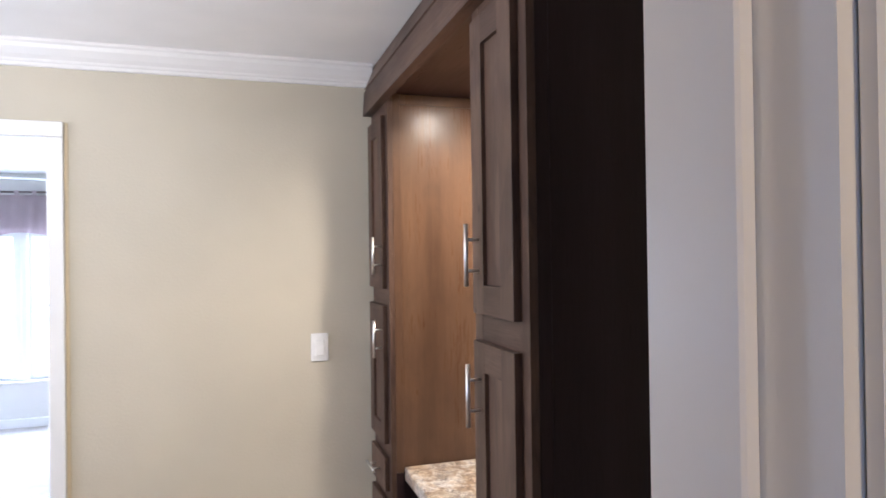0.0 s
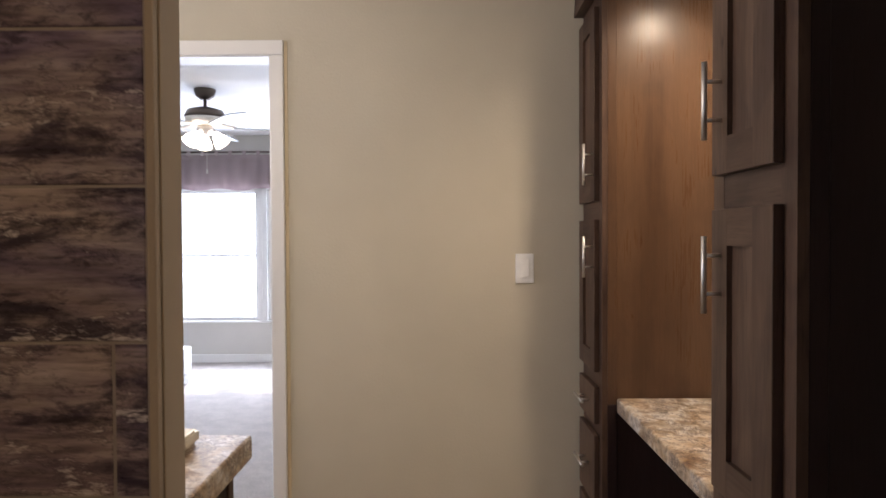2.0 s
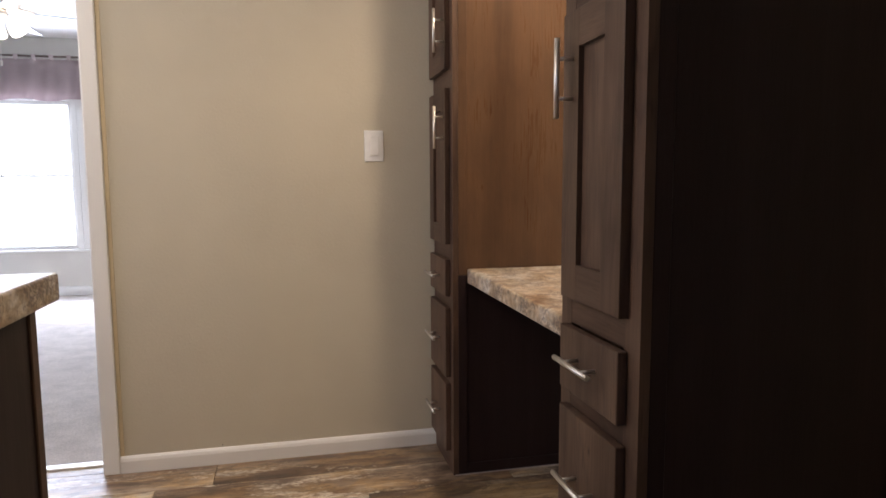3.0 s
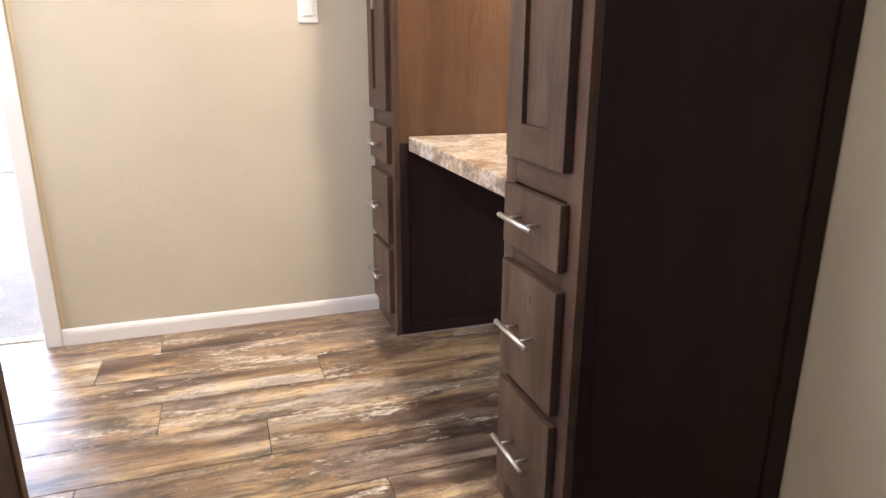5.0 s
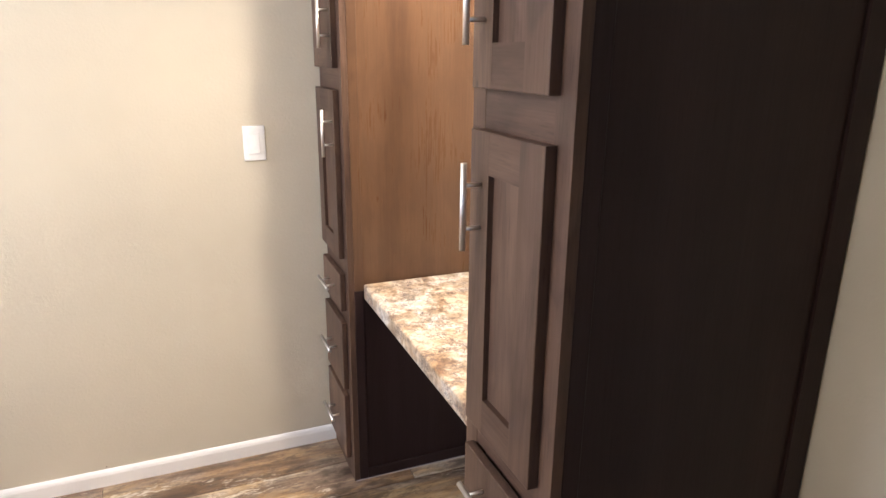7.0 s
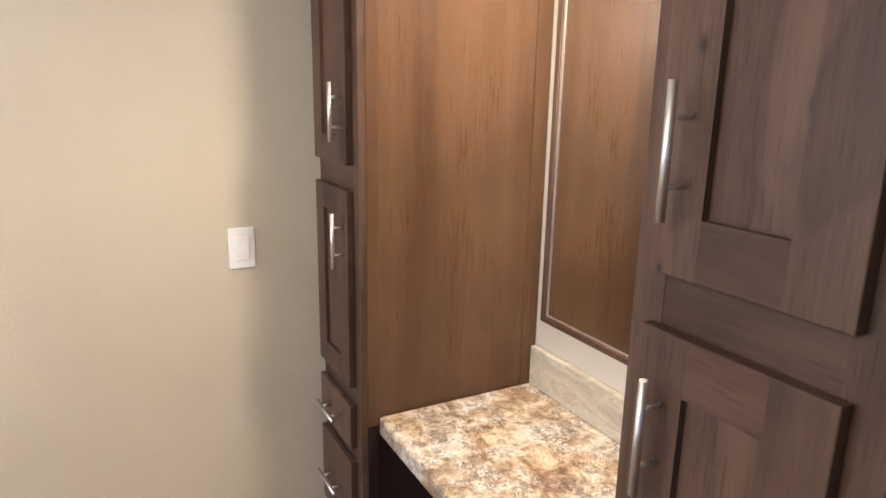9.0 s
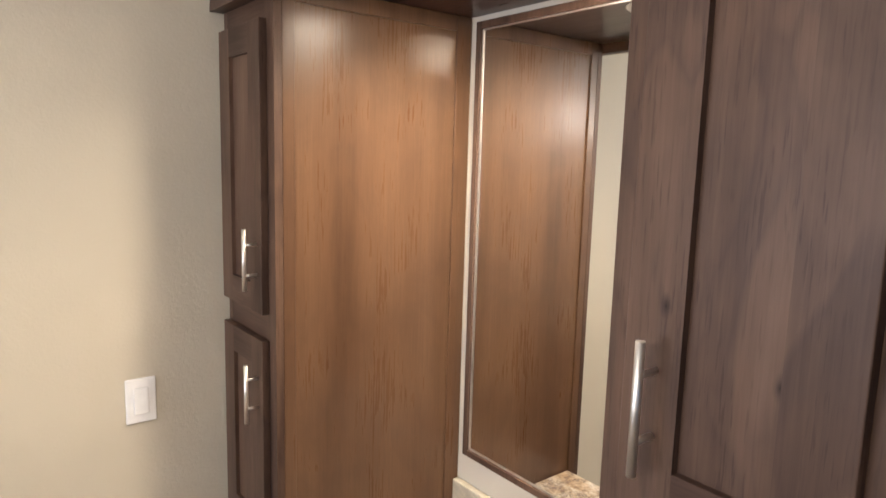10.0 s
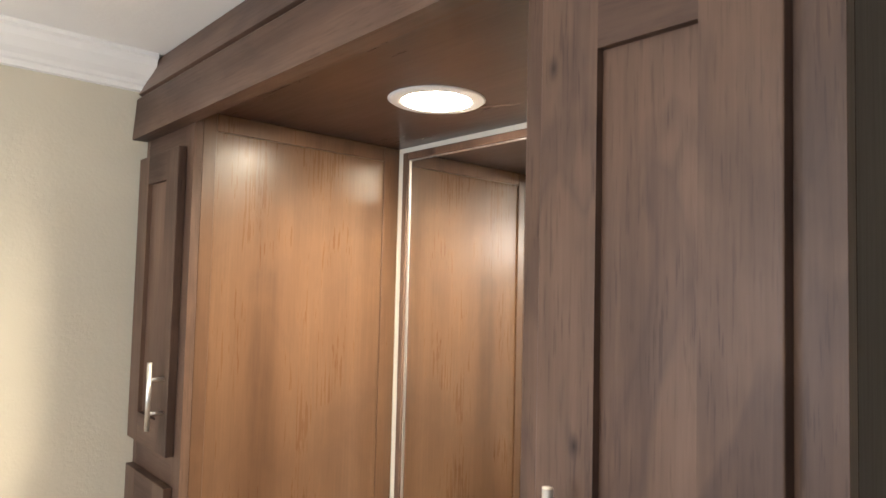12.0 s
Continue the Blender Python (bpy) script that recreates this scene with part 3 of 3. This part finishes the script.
def tall_cabinet(y0, y1, d0, d1, handle_y, label, sides, drop=0.0):
    cab = thing("tall_cabinet", label, "cabinet", group="built-in tall cabinets")
    part("stile", box(FRAME_X, y0, 0.0, FRAME_X + 0.019, d0 + 0.012, CAB_TOP + 0.02, 0.0004), FRONT, cab)
    part("stile", box(FRAME_X, d1 - 0.012, 0.0, FRAME_X + 0.019, y1, CAB_TOP + 0.02, 0.0004), FRONT, cab)
    for z0, z1 in ((0.0, 0.09), (0.318, 0.358), (0.592, 0.650), (0.765, 0.832), (1.350, 1.435), (2.085, CAB_TOP + 0.02)):
        part("rail", box(FRAME_X + 0.0006, d0 + 0.0121, z0, FRAME_X + 0.019, d1 - 0.0121, z1, 0.0003), BOARD, cab)
    part("carcass", box(FRAME_X + 0.0195, y0 + 0.019, 0.002, EAST - 0.004, y1 - 0.019, CAB_TOP), SIDE, cab)
    for side in sides:
        cabinet_side(cab, *side)
    shaker_door(cab, d0, d1, 1.426 - drop, 2.100 + drop * 1.25, handle_y, 1.555)
    shaker_door(cab, d0, d1, 0.826 - drop, 1.361 - drop, handle_y, 1.230)
    drawer(cab, d0, d1, 0.642 - drop * 0.6, 0.772 - drop * 1.2, 0.707)
    drawer(cab, d0, d1, 0.350, 0.600, 0.477)
    drawer(cab, d0, d1, 0.078, 0.326, 0.205)
    return cab


NEAR0, NEAR1, FARC0 = 1.354, 1.662, 2.600
# The near cabinet's outer side carries its shade in the wood colour.
tall_cabinet(NEAR0, NEAR1, 1.391, 1.627, 1.586, "tall dark-stained alder cabinet with doors above three drawers", ((NEAR0, -1, SHADED_WOOD, None, EAST_NEAR), (NEAR1, 1, SIDE)), 0.008)
cab_far = tall_cabinet(FARC0, FAR - 0.002, 2.636, 2.892, 2.662, "dark-stained alder cabinet with doors and drawers against the end wall", ((FARC0, -1, SIDE, SHADED_WOOD),))

part("caulk_line", box(0.606, FARC0 - 0.004, 0.0, EAST - 0.004, FARC0 - 0.0005, 0.0035, 0.001), GROUT, cab_far, "pale caulk line at the floor")

bridge = thing("cabinet_bridge", "dark-stained wooden fascia and soffit spanning both tall cabinets", "cabinet trim")
low = [(0.0, 2.148), (0.036, 2.148), (0.036, 2.154), (0.0295, 2.250), (0.024, 2.2555), (0.0, 2.2555)]
part("lower_board", sweep(low, "y", NEAR0 - 0.004, FAR - 0.002, FRAME_X - 0.0005), BOARD, bridge)
up = [(-0.03, 2.2570), (0.016, 2.2570), (0.0155, 2.2590), (0.0265, 2.2640), (-0.010, CEIL - 0.001), (-0.03, CEIL - 0.001)]
part("upper_board", sweep(up, "y", NEAR0 - 0.004, FAR - 0.002, FRAME_X - 0.0005), BOARD, bridge)
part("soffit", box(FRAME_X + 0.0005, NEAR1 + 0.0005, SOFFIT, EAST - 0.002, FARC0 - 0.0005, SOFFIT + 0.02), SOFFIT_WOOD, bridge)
part("return_board", box(FRAME_X + 0.021, NEAR0 - 0.003, CAB_TOP + 0.031, EAST - 0.003, NEAR0 + 0.012, CEIL - 0.002), SHADED_WOOD, bridge)

# recessed light
LX, LY = 0.912, 2.162
light = thing("recessed_light", "lit round recessed light with a white trim ring", "ceiling light", (LX, LY, SOFFIT))
part("trim_ring", lathe([(0.070, -0.0045), (0.075, -0.006), (0.092, -0.0045), (0.098, -0.0005), (0.070, -0.0005), (0.070, -0.0045)], (0, 0, 0), 40, False), WHITE, light, "white trim ring", True)
part("diffuser", lathe([(0.001, -0.0035), (0.0685, -0.0035), (0.0685, -0.0008), (0.001, -0.0008)], (0, 0, 0), 40), LED, light, "glowing diffuser")

# vanity counter in the niche
top = thing("countertop", "brown and cream granite-look laminate counter in the niche", "countertop")
part("slab", box(0.6725, NEAR1 + 0.001, 0.704, EAST - 0.001, FARC0 - 0.001, 0.742), GRANITE, top)
part("front_edge", edged(0.652, NEAR1 + 0.001, 0.692, 0.6724, FARC0 - 0.001, 0.742, lambda m: m.x < 0.654, 0.006), GRANITE, top, "built-up laminate front edge")
solid("backsplash", box(EAST - 0.023, NEAR1 + 0.002, 0.7425, EAST - 0.0015, FARC0 - 0.002, 0.867, 0.003, 2), SPLASH, "beige stone-look backsplash standing on the counter", "backsplash")
structure("wall_niche", box(EAST - 0.0012, NEAR1, 0.868, EAST - 0.0002, FARC0, SOFFIT), paint("niche_paint", (0.70, 0.66, 0.56), 0.6, 150.0, 0.4), "cream painted wall in the niche", "wall")

mirror = thing("wall_mirror", "tall mirror in a thin dark wooden frame on the niche wall", "mirror", (EAST - 0.002, 2.131, 0.957))
MW, MH, FW = 0.864, 1.203, 0.020
part("glass", box(-0.008, -MW / 2 + 0.012, 0.012, -0.001, MW / 2 - 0.012, MH - 0.012), MIRROR, mirror, "clear mirror glass")
for y0, y1, z0, z1 in ((-MW / 2, -MW / 2 + FW, 0, MH), (MW / 2 - FW, MW / 2, 0, MH), (-MW / 2 + FW, MW / 2 - FW, 0, FW), (-MW / 2 + FW, MW / 2 - FW, MH - FW, MH)):
    part("frame_bar", box(-0.018, y0, z0, -0.0005, y1, z1, 0.003, 2), FRONT, mirror)

# Steel strips stand in for light glinting on the glass bevel.
for y0, y1, z0, z1 in ((-MW / 2 + FW, -MW / 2 + FW + 0.0025, FW, MH - FW), (MW / 2 - FW - 0.0025, MW / 2 - FW, FW, MH - FW), (-MW / 2 + FW, MW / 2 - FW, FW, FW + 0.0025), (-MW / 2 + FW, MW / 2 - FW, MH - FW - 0.0025, MH - FW)):
    part("inner_bead", box(-0.0115, y0, z0, -0.0085, y1, z1), STEEL, mirror, "thin steel strip for the glint on the glass bevel")

outlet = thing("wall_outlet", "white plastic wall outlet above the backsplash", "outlet", (EAST - 0.002, 2.126, 0.912))
part("plate", box(-0.006, -0.058, -0.038, 0.0, 0.058, 0.038, 0.003, 2), PLASTIC, outlet)
for k in (-0.020, 0.020):
    part("socket", box(-0.0075, k - 0.016, -0.016, -0.0055, k + 0.016, 0.016, 0.003, 2), PLASTIC, outlet)

switch = thing("light_switch", "white rocker light switch on the beige wall", "light switch", (0.372, FAR, 1.178))
part("plate", box(-0.036, -0.006, -0.058, 0.036, -0.0003, 0.058, 0.003, 2), PLASTIC, switch)
rk = box(-0.017, -0.0085, -0.034, 0.017, -0.0055, 0.034, 0.001)
for v in rk.verts:
    if v.co.z < 0 and v.co.y < -0.007:
        v.co.y -= 0.003
part("rocker", rk, PLASTIC, switch)

# ---- sink vanity behind the partition ----
VX, VY0, VY1 = -0.352, TILE_Y + 0.070, 1.755
solid("vanity_countertop", box(-1.72, VY0, 0.828, VX, VY1, 0.880, 0.006, 3), GRANITE, "granite-look laminate counter on the sink vanity", "countertop")
vanity = thing("sink_vanity", "dark-stained wooden sink vanity with a plain end panel", "cabinet")
part("carcass", box(-1.70, VY0 + 0.002, 0.09, VX - 0.048, VY1 - 0.058, 0.827), SHADED_WOOD, vanity)
part("end_panel", box(VX - 0.0475, VY0 + 0.001, 0.0, VX - 0.036, VY1 - 0.060, 0.827, 0.001), SHADED_WOOD, vanity)
part("corner_stile", box(VX - 0.050, VY1 - 0.0595, 0.0, VX - 0.032, VY1 - 0.030, 0.827, 0.002), FRONT, vanity)
for k in range(2):
    x1 = VX - 0.07 - k * 0.58
    d = part("door", box(x1 - 0.54, VY1 - 0.057, 0.12, x1, VY1 - 0.038, 0.80, 0.003), FRONT, vanity)
    hb = bmesh.new()
    rod(hb, (x1 - 0.05, VY1 - 0.008, 0.60), (x1 - 0.05, VY1 - 0.008, 0.74), 0.0055)
    for z in (0.635, 0.705):
        rod(hb, (x1 - 0.05, VY1 - 0.008, z), (x1 - 0.05, VY1 - 0.039, z), 0.0038, 10)
    part("handle", hb, STEEL, d, "brushed steel bar handle", True)


def basin(x0, y0, x1, y1, z):
    """Drop-in basin: rounded rim, sloping bowl."""
    bm = boxes(bmesh.new(), x0, y0, z, x1, y1, z + 0.035)
    topf = max(bm.faces, key=lambda f: f.calc_center_median().z)
    bmesh.ops.inset_individual(bm, faces=[topf], thickness=0.045)
    bmesh.ops.translate(bm, verts=topf.verts, vec=(0, 0, -0.030))
    bmesh.ops.bevel(bm, geom=list(bm.edges), offset=0.009, segments=3, affect="EDGES")
    return bm


solid("sink", basin(-0.96, VY0 + 0.06, -0.445, VY1 - 0.05, 0.8805), CHINA, "cream drop-in basin on the vanity counter", "sink")

# ---- bedroom ----
for i, (w0, w1) in enumerate(WIN):
    win = tagged(new("window_%d" % (i + 1)), "white-framed sash window, overexposed daylight outside", "window", "", "structure")
    y0, y1 = BY1 + 0.03, BY1 + 0.09
    part("frame", box(w0, y0, WIN_B, w0 + 0.035, y1, WIN_T, 0.003), WHITE, win)
    part("frame", box(w1 - 0.035, y0, WIN_B, w1, y1, WIN_T, 0.003), WHITE, win)
    part("frame", box(w0 + 0.035, y0, WIN_B, w1 - 0.035, y1, WIN_B + 0.035, 0.003), WHITE, win)
    part("frame", box(w0 + 0.035, y0, WIN_T - 0.035, w1 - 0.035, y1, WIN_T, 0.003), WHITE, win)
    mid = (WIN_B + WIN_T) / 2
    part("meeting_rail", box(w0 + 0.035, y0 + 0.01, mid - 0.012, w1 - 0.035, y1 - 0.01, mid + 0.012, 0.003), WHITE, win)
    for z0, z1 in ((WIN_B + 0.035, mid - 0.012), (mid + 0.012, WIN_T - 0.035)):
        g = part("pane", box(w0 + 0.035, y0 + 0.028, z0, w1 - 0.035, y0 + 0.032, z1), GLASS, win)
        g.visible_shadow = False
    part("sill", box(w0 - 0.05, BY1 - 0.03, WIN_B - 0.022, w1 + 0.05, y0, WIN_B, 0.004), WHITE, win)
    part("casing", box(w0 - 0.05, BY1 - 0.014, WIN_B, w0, BY1, WIN_T + 0.05, 0.003), WHITE, win)
    part("casing", box(w1, BY1 - 0.014, WIN_B, w1 + 0.05, BY1, WIN_T + 0.05, 0.003), WHITE, win)
    part("casing", box(w0, BY1 - 0.014, WIN_T, w1, BY1, WIN_T + 0.05, 0.003), WHITE, win)


def drape(x0, x1, y, z0, z1, waves, depth, ruffle=0.0, hem=0.0):
    """Hanging cloth with folds; ruffle adds crosswise puckers, hem lets the lower edge wander."""
    bm = bmesh.new()
    nx, nz = waves * 10, max(6, int((z1 - z0) * (60 if ruffle else 10)))
    grid = []
    for j in range(nz + 1):
        v = j / nz
        row = []
        for i in range(nx + 1):
            u = i / nx
            x = x0 + u * (x1 - x0)
            fold = math.sin(u * waves * 2 * math.pi + 0.5 * math.sin(7 * u + 2 * v)) * depth * (0.6 + 0.4 * (1 - v))
            puck = ruffle * math.sin(v * (z1 - z0) * 70 + 6 * noise.noise((u * 5, v * 9, 2.0))) * (0.7 + 0.3 * math.sin(u * 40))
            z = z0 + v * (z1 - z0) + (1 - v) * hem * math.sin(u * waves * 2.1 + 1)
            row.append(bm.verts.new((x + ruffle * 0.6 * math.sin(v * 60), y + fold + puck, z)))
        grid.append(row)
    for a, b in zip(grid, grid[1:]):
        for i in range(nx):
            bm.faces.new((a[i], a[i + 1], b[i + 1], b[i]))
    bmesh.ops.solidify(bm, geom=list(bm.faces), thickness=0.002)
    return bm


ROD_Y, ROD_Z = BY1 - 0.07, 2.180
crod = thing("curtain_rod", "dark bronze curtain rod with ball finials above the windows", "curtain rod")
part("pole", rod(bmesh.new(), (-2.848, ROD_Y, ROD_Z), (-0.78, ROD_Y, ROD_Z), 0.010), BRONZE, crod, "", True)
for x in (-2.862, -0.765):
    bm = bmesh.new()
    bmesh.ops.create_uvsphere(bm, u_segments=16, v_segments=10, radius=0.026, matrix=Matrix.Translation((x, ROD_Y, ROD_Z)))
    part("finial", bm, BRONZE, crod, "", True)
for x in (-2.80, -0.83):
    part("bracket", rod(bmesh.new(), (x, ROD_Y, ROD_Z), (x, BY1, ROD_Z), 0.007), BRONZE, crod)
val = thing("curtain_valance", "mauve-grey tab-top valance hanging from the rod", "valance")
part("cloth", drape(-2.74, -0.85, ROD_Y - 0.016, 1.795, 2.150, 13, 0.012, 0.0, 0.012), VALANCE, val, "", True)
for k in range(14):
    x = -2.72 + k * 0.1425
    t = bmesh.new()
    boxes(t, x - 0.018, ROD_Y - 0.016, 2.14, x + 0.018, ROD_Y - 0.012, ROD_Z + 0.012)
    boxes(t, x - 0.018, ROD_Y - 0.016, ROD_Z + 0.010, x + 0.018, ROD_Y + 0.014, ROD_Z + 0.014)
    part("tab", t, VALANCE, val)
solid("curtain", drape(-2.875, -2.675, ROD_Y - 0.035, 0.26, 2.165, 3, 0.022, 0.015), SHEER, "pale grey ruffled curtain panel hanging beside the window", "curtain", smooth=True)

bed = thing("mattress", "white covered mattress lying low on the carpet", "mattress", (-2.92, 5.12, 0.004))
part("base", box(-0.68, -1.0, 0.0, 0.68, 1.0, 0.10, 0.02, 2), LINEN, bed, "white base")
part("cushion", box(-0.70, -1.02, 0.101, 0.70, 1.02, 0.335, 0.014, 3), LINEN, bed, "white quilted top", True)

fan = thing("ceiling_fan", "bronze ceiling fan with five blades and lit glass shades", "ceiling fan", (-1.652, 5.0, CEIL))
part("canopy", lathe([(0.030, -0.075), (0.062, -0.050), (0.075, -0.012), (0.075, 0.0)], (0, 0, 0)), BRONZE, fan, "", True)
part("downrod", rod(bmesh.new(), (0, 0, -0.135), (0, 0, -0.07), 0.012), BRONZE, fan, "", True)
part("motor", lathe([(0.139, -0.2045), (0.140, -0.185), (0.120, -0.150), (0.06, -0.132), (0.02, -0.130)], (0, 0, 0)), BRONZE, fan, "", True)
# Window light on the lower motor is put into a brighter metal.
part("motor_band", lathe([(0.06, -0.262), (0.10, -0.256), (0.132, -0.230), (0.140, -0.205)], (0, 0, 0)), NICKEL, fan, "nickel lower housing, brightened for the window light on it", True)
part("switch_housing", lathe([(0.030, -0.325), (0.055, -0.315), (0.060, -0.285), (0.055, -0.263)], (0, 0, 0)), STEEL, fan, "brushed light-kit housing", True)
for k in range(5):
    a = math.radians(20 + 72 * k)
    c, s = math.cos(a), math.sin(a)
    iron = bmesh.new()
    rod(iron, (0.10 * c, 0.10 * s, -0.245), (0.21 * c, 0.21 * s, -0.262), 0.010)
    part("blade_iron", iron, NICKEL, fan)
    bm = bmesh.new()
    out = [(0.19, -0.045), (0.30, -0.062), (0.58, -0.070), (0.645, -0.055), (0.66, 0.0), (0.645, 0.055), (0.58, 0.070), (0.30, 0.062), (0.19, 0.045)]
    f = bm.faces.new([bm.verts.new((x, y, y * 0.2)) for x, y in out])
    r = bmesh.ops.extrude_face_region(bm, geom=[f])
    bmesh.ops.translate(bm, verts=[v for v in r["geom"] if isinstance(v, bmesh.types.BMVert)], vec=(0, 0, 0.007))
    bmesh.ops.transform(bm, matrix=Matrix.Translation((0, 0, -0.270)) @ Matrix.Rotation(a, 4, "Z"), verts=bm.verts)
    bmesh.ops.recalc_face_normals(bm, faces=bm.faces)
    part("blade", bm, BLADE, fan, "grey-washed blade")
for k in range(3):
    a = math.radians(-125 + 120 * k)
    bm = lathe([(0.020, 0.0), (0.030, -0.02), (0.050, -0.06), (0.058, -0.095), (0.054, -0.095), (0.046, -0.06), (0.018, -0.004)], (0, 0, 0), 20, False)
    bmesh.ops.transform(bm, matrix=Matrix.Rotation(a, 4, "Z") @ Matrix.Translation((0.070, 0, -0.315)) @ Matrix.Rotation(math.radians(-38), 4, "Y"), verts=bm.verts)
    part("shade", bm, LAMP_GLASS, fan, "lit frosted glass shade", True)
chain = bmesh.new()
rod(chain, (0.02, -0.03, -0.33), (0.02, -0.03, -0.57), 0.002, 6)
rod(chain, (0.02, -0.03, -0.60), (0.02, -0.03, -0.57), 0.007, 8)
part("pull_chain", chain, STEEL, fan)

# ---- planks and tiles ----
cache = {}


def slab_mesh(key, name, lx, ly, lz, edge, mat):
    """A thin piece lying on z = 0 .. lz with a chamfered upper edge."""
    if key not in cache:
        bm = bmesh.new()
        lo = [bm.verts.new((x, y, 0)) for x, y in ((0, 0), (lx, 0), (lx, ly), (0, ly))]
        md = [bm.verts.new((v.co.x, v.co.y, lz - edge)) for v in lo]
        hi = [bm.verts.new((x, y, lz)) for x, y in ((edge, edge), (lx - edge, edge), (lx - edge, ly - edge), (edge, ly - edge))]
        for p, q in ((lo, md), (md, hi)):
            for k in range(4):
                bm.faces.new((p[k], p[(k + 1) % 4], q[(k + 1) % 4], q[k]))
        bm.faces.new(hi)
        cache[key] = mesh_of(name, bm, mat)
    return cache[key]


ROW, LENGTH, GAP = 0.188, 1.22, 0.0022
known = {2.352: 0.293, 2.164: -0.199, 1.976: 0.095, 2.540: -0.412}
rng = random.Random(4)
y = 2.352 - ROW * 22
while y < FAR + 0.09:
    joint = next((v for k, v in known.items() if abs(k - y) < 0.02), None)
    if joint is None:
        joint = rng.uniform(-0.6, 0.6)
    cuts = sorted({WEST - 0.1, EAST + 0.1} | {joint + k * LENGTH for k in range(-2, 3) if WEST < joint + k * LENGTH < EAST})
    y1 = min(y + ROW, FAR + 0.09)
    y0 = max(y, -1.7)
    for a, b in zip(cuts, cuts[1:]):
        w, d = round(b - a - GAP, 4), round(y1 - y0 - GAP, 4)
        if d > 0.02 and w > 0.02:
            p = new("plank", slab_mesh(("plank", w, d), "plank", w, d, 0.0045, 0.0008, FLOOR_W))
            p.parent, p.location = floor, (a, y0, -0.0045)
    y += ROW

TP, TG, TL = 0.1895, 0.0038, 0.90
z = 1.178 - TP * 7
row = 0
while z < CEIL:
    z0, z1 = max(z, 0.0), min(z + TP, CEIL)
    start = -0.335 if abs(z + TP - 1.178) < 0.01 else TILE_R - [0.0, 0.62, 0.31, 0.75][row % 4]
    cuts = sorted({WEST, TILE_R} | {c for c in (start, start - TL, start - 2 * TL) if WEST + 0.05 < c < TILE_R - 0.02})
    for a, b in zip(cuts, cuts[1:]):
        w, h = round(b - a - TG, 4), round(z1 - z0 - TG, 4)
        if h > 0.02:
            t = new("tile", slab_mesh(("tile", w, h), "tile", w, h, 0.0075, 0.0015, TILE_W))
            t.parent = partition
            t.matrix_local = Matrix.Translation((a + TG / 2, TILE_Y + 0.0025, z0 + TG / 2)) @ Matrix.Rotation(radians(90), 4, "X")
    z += TP
    row += 1
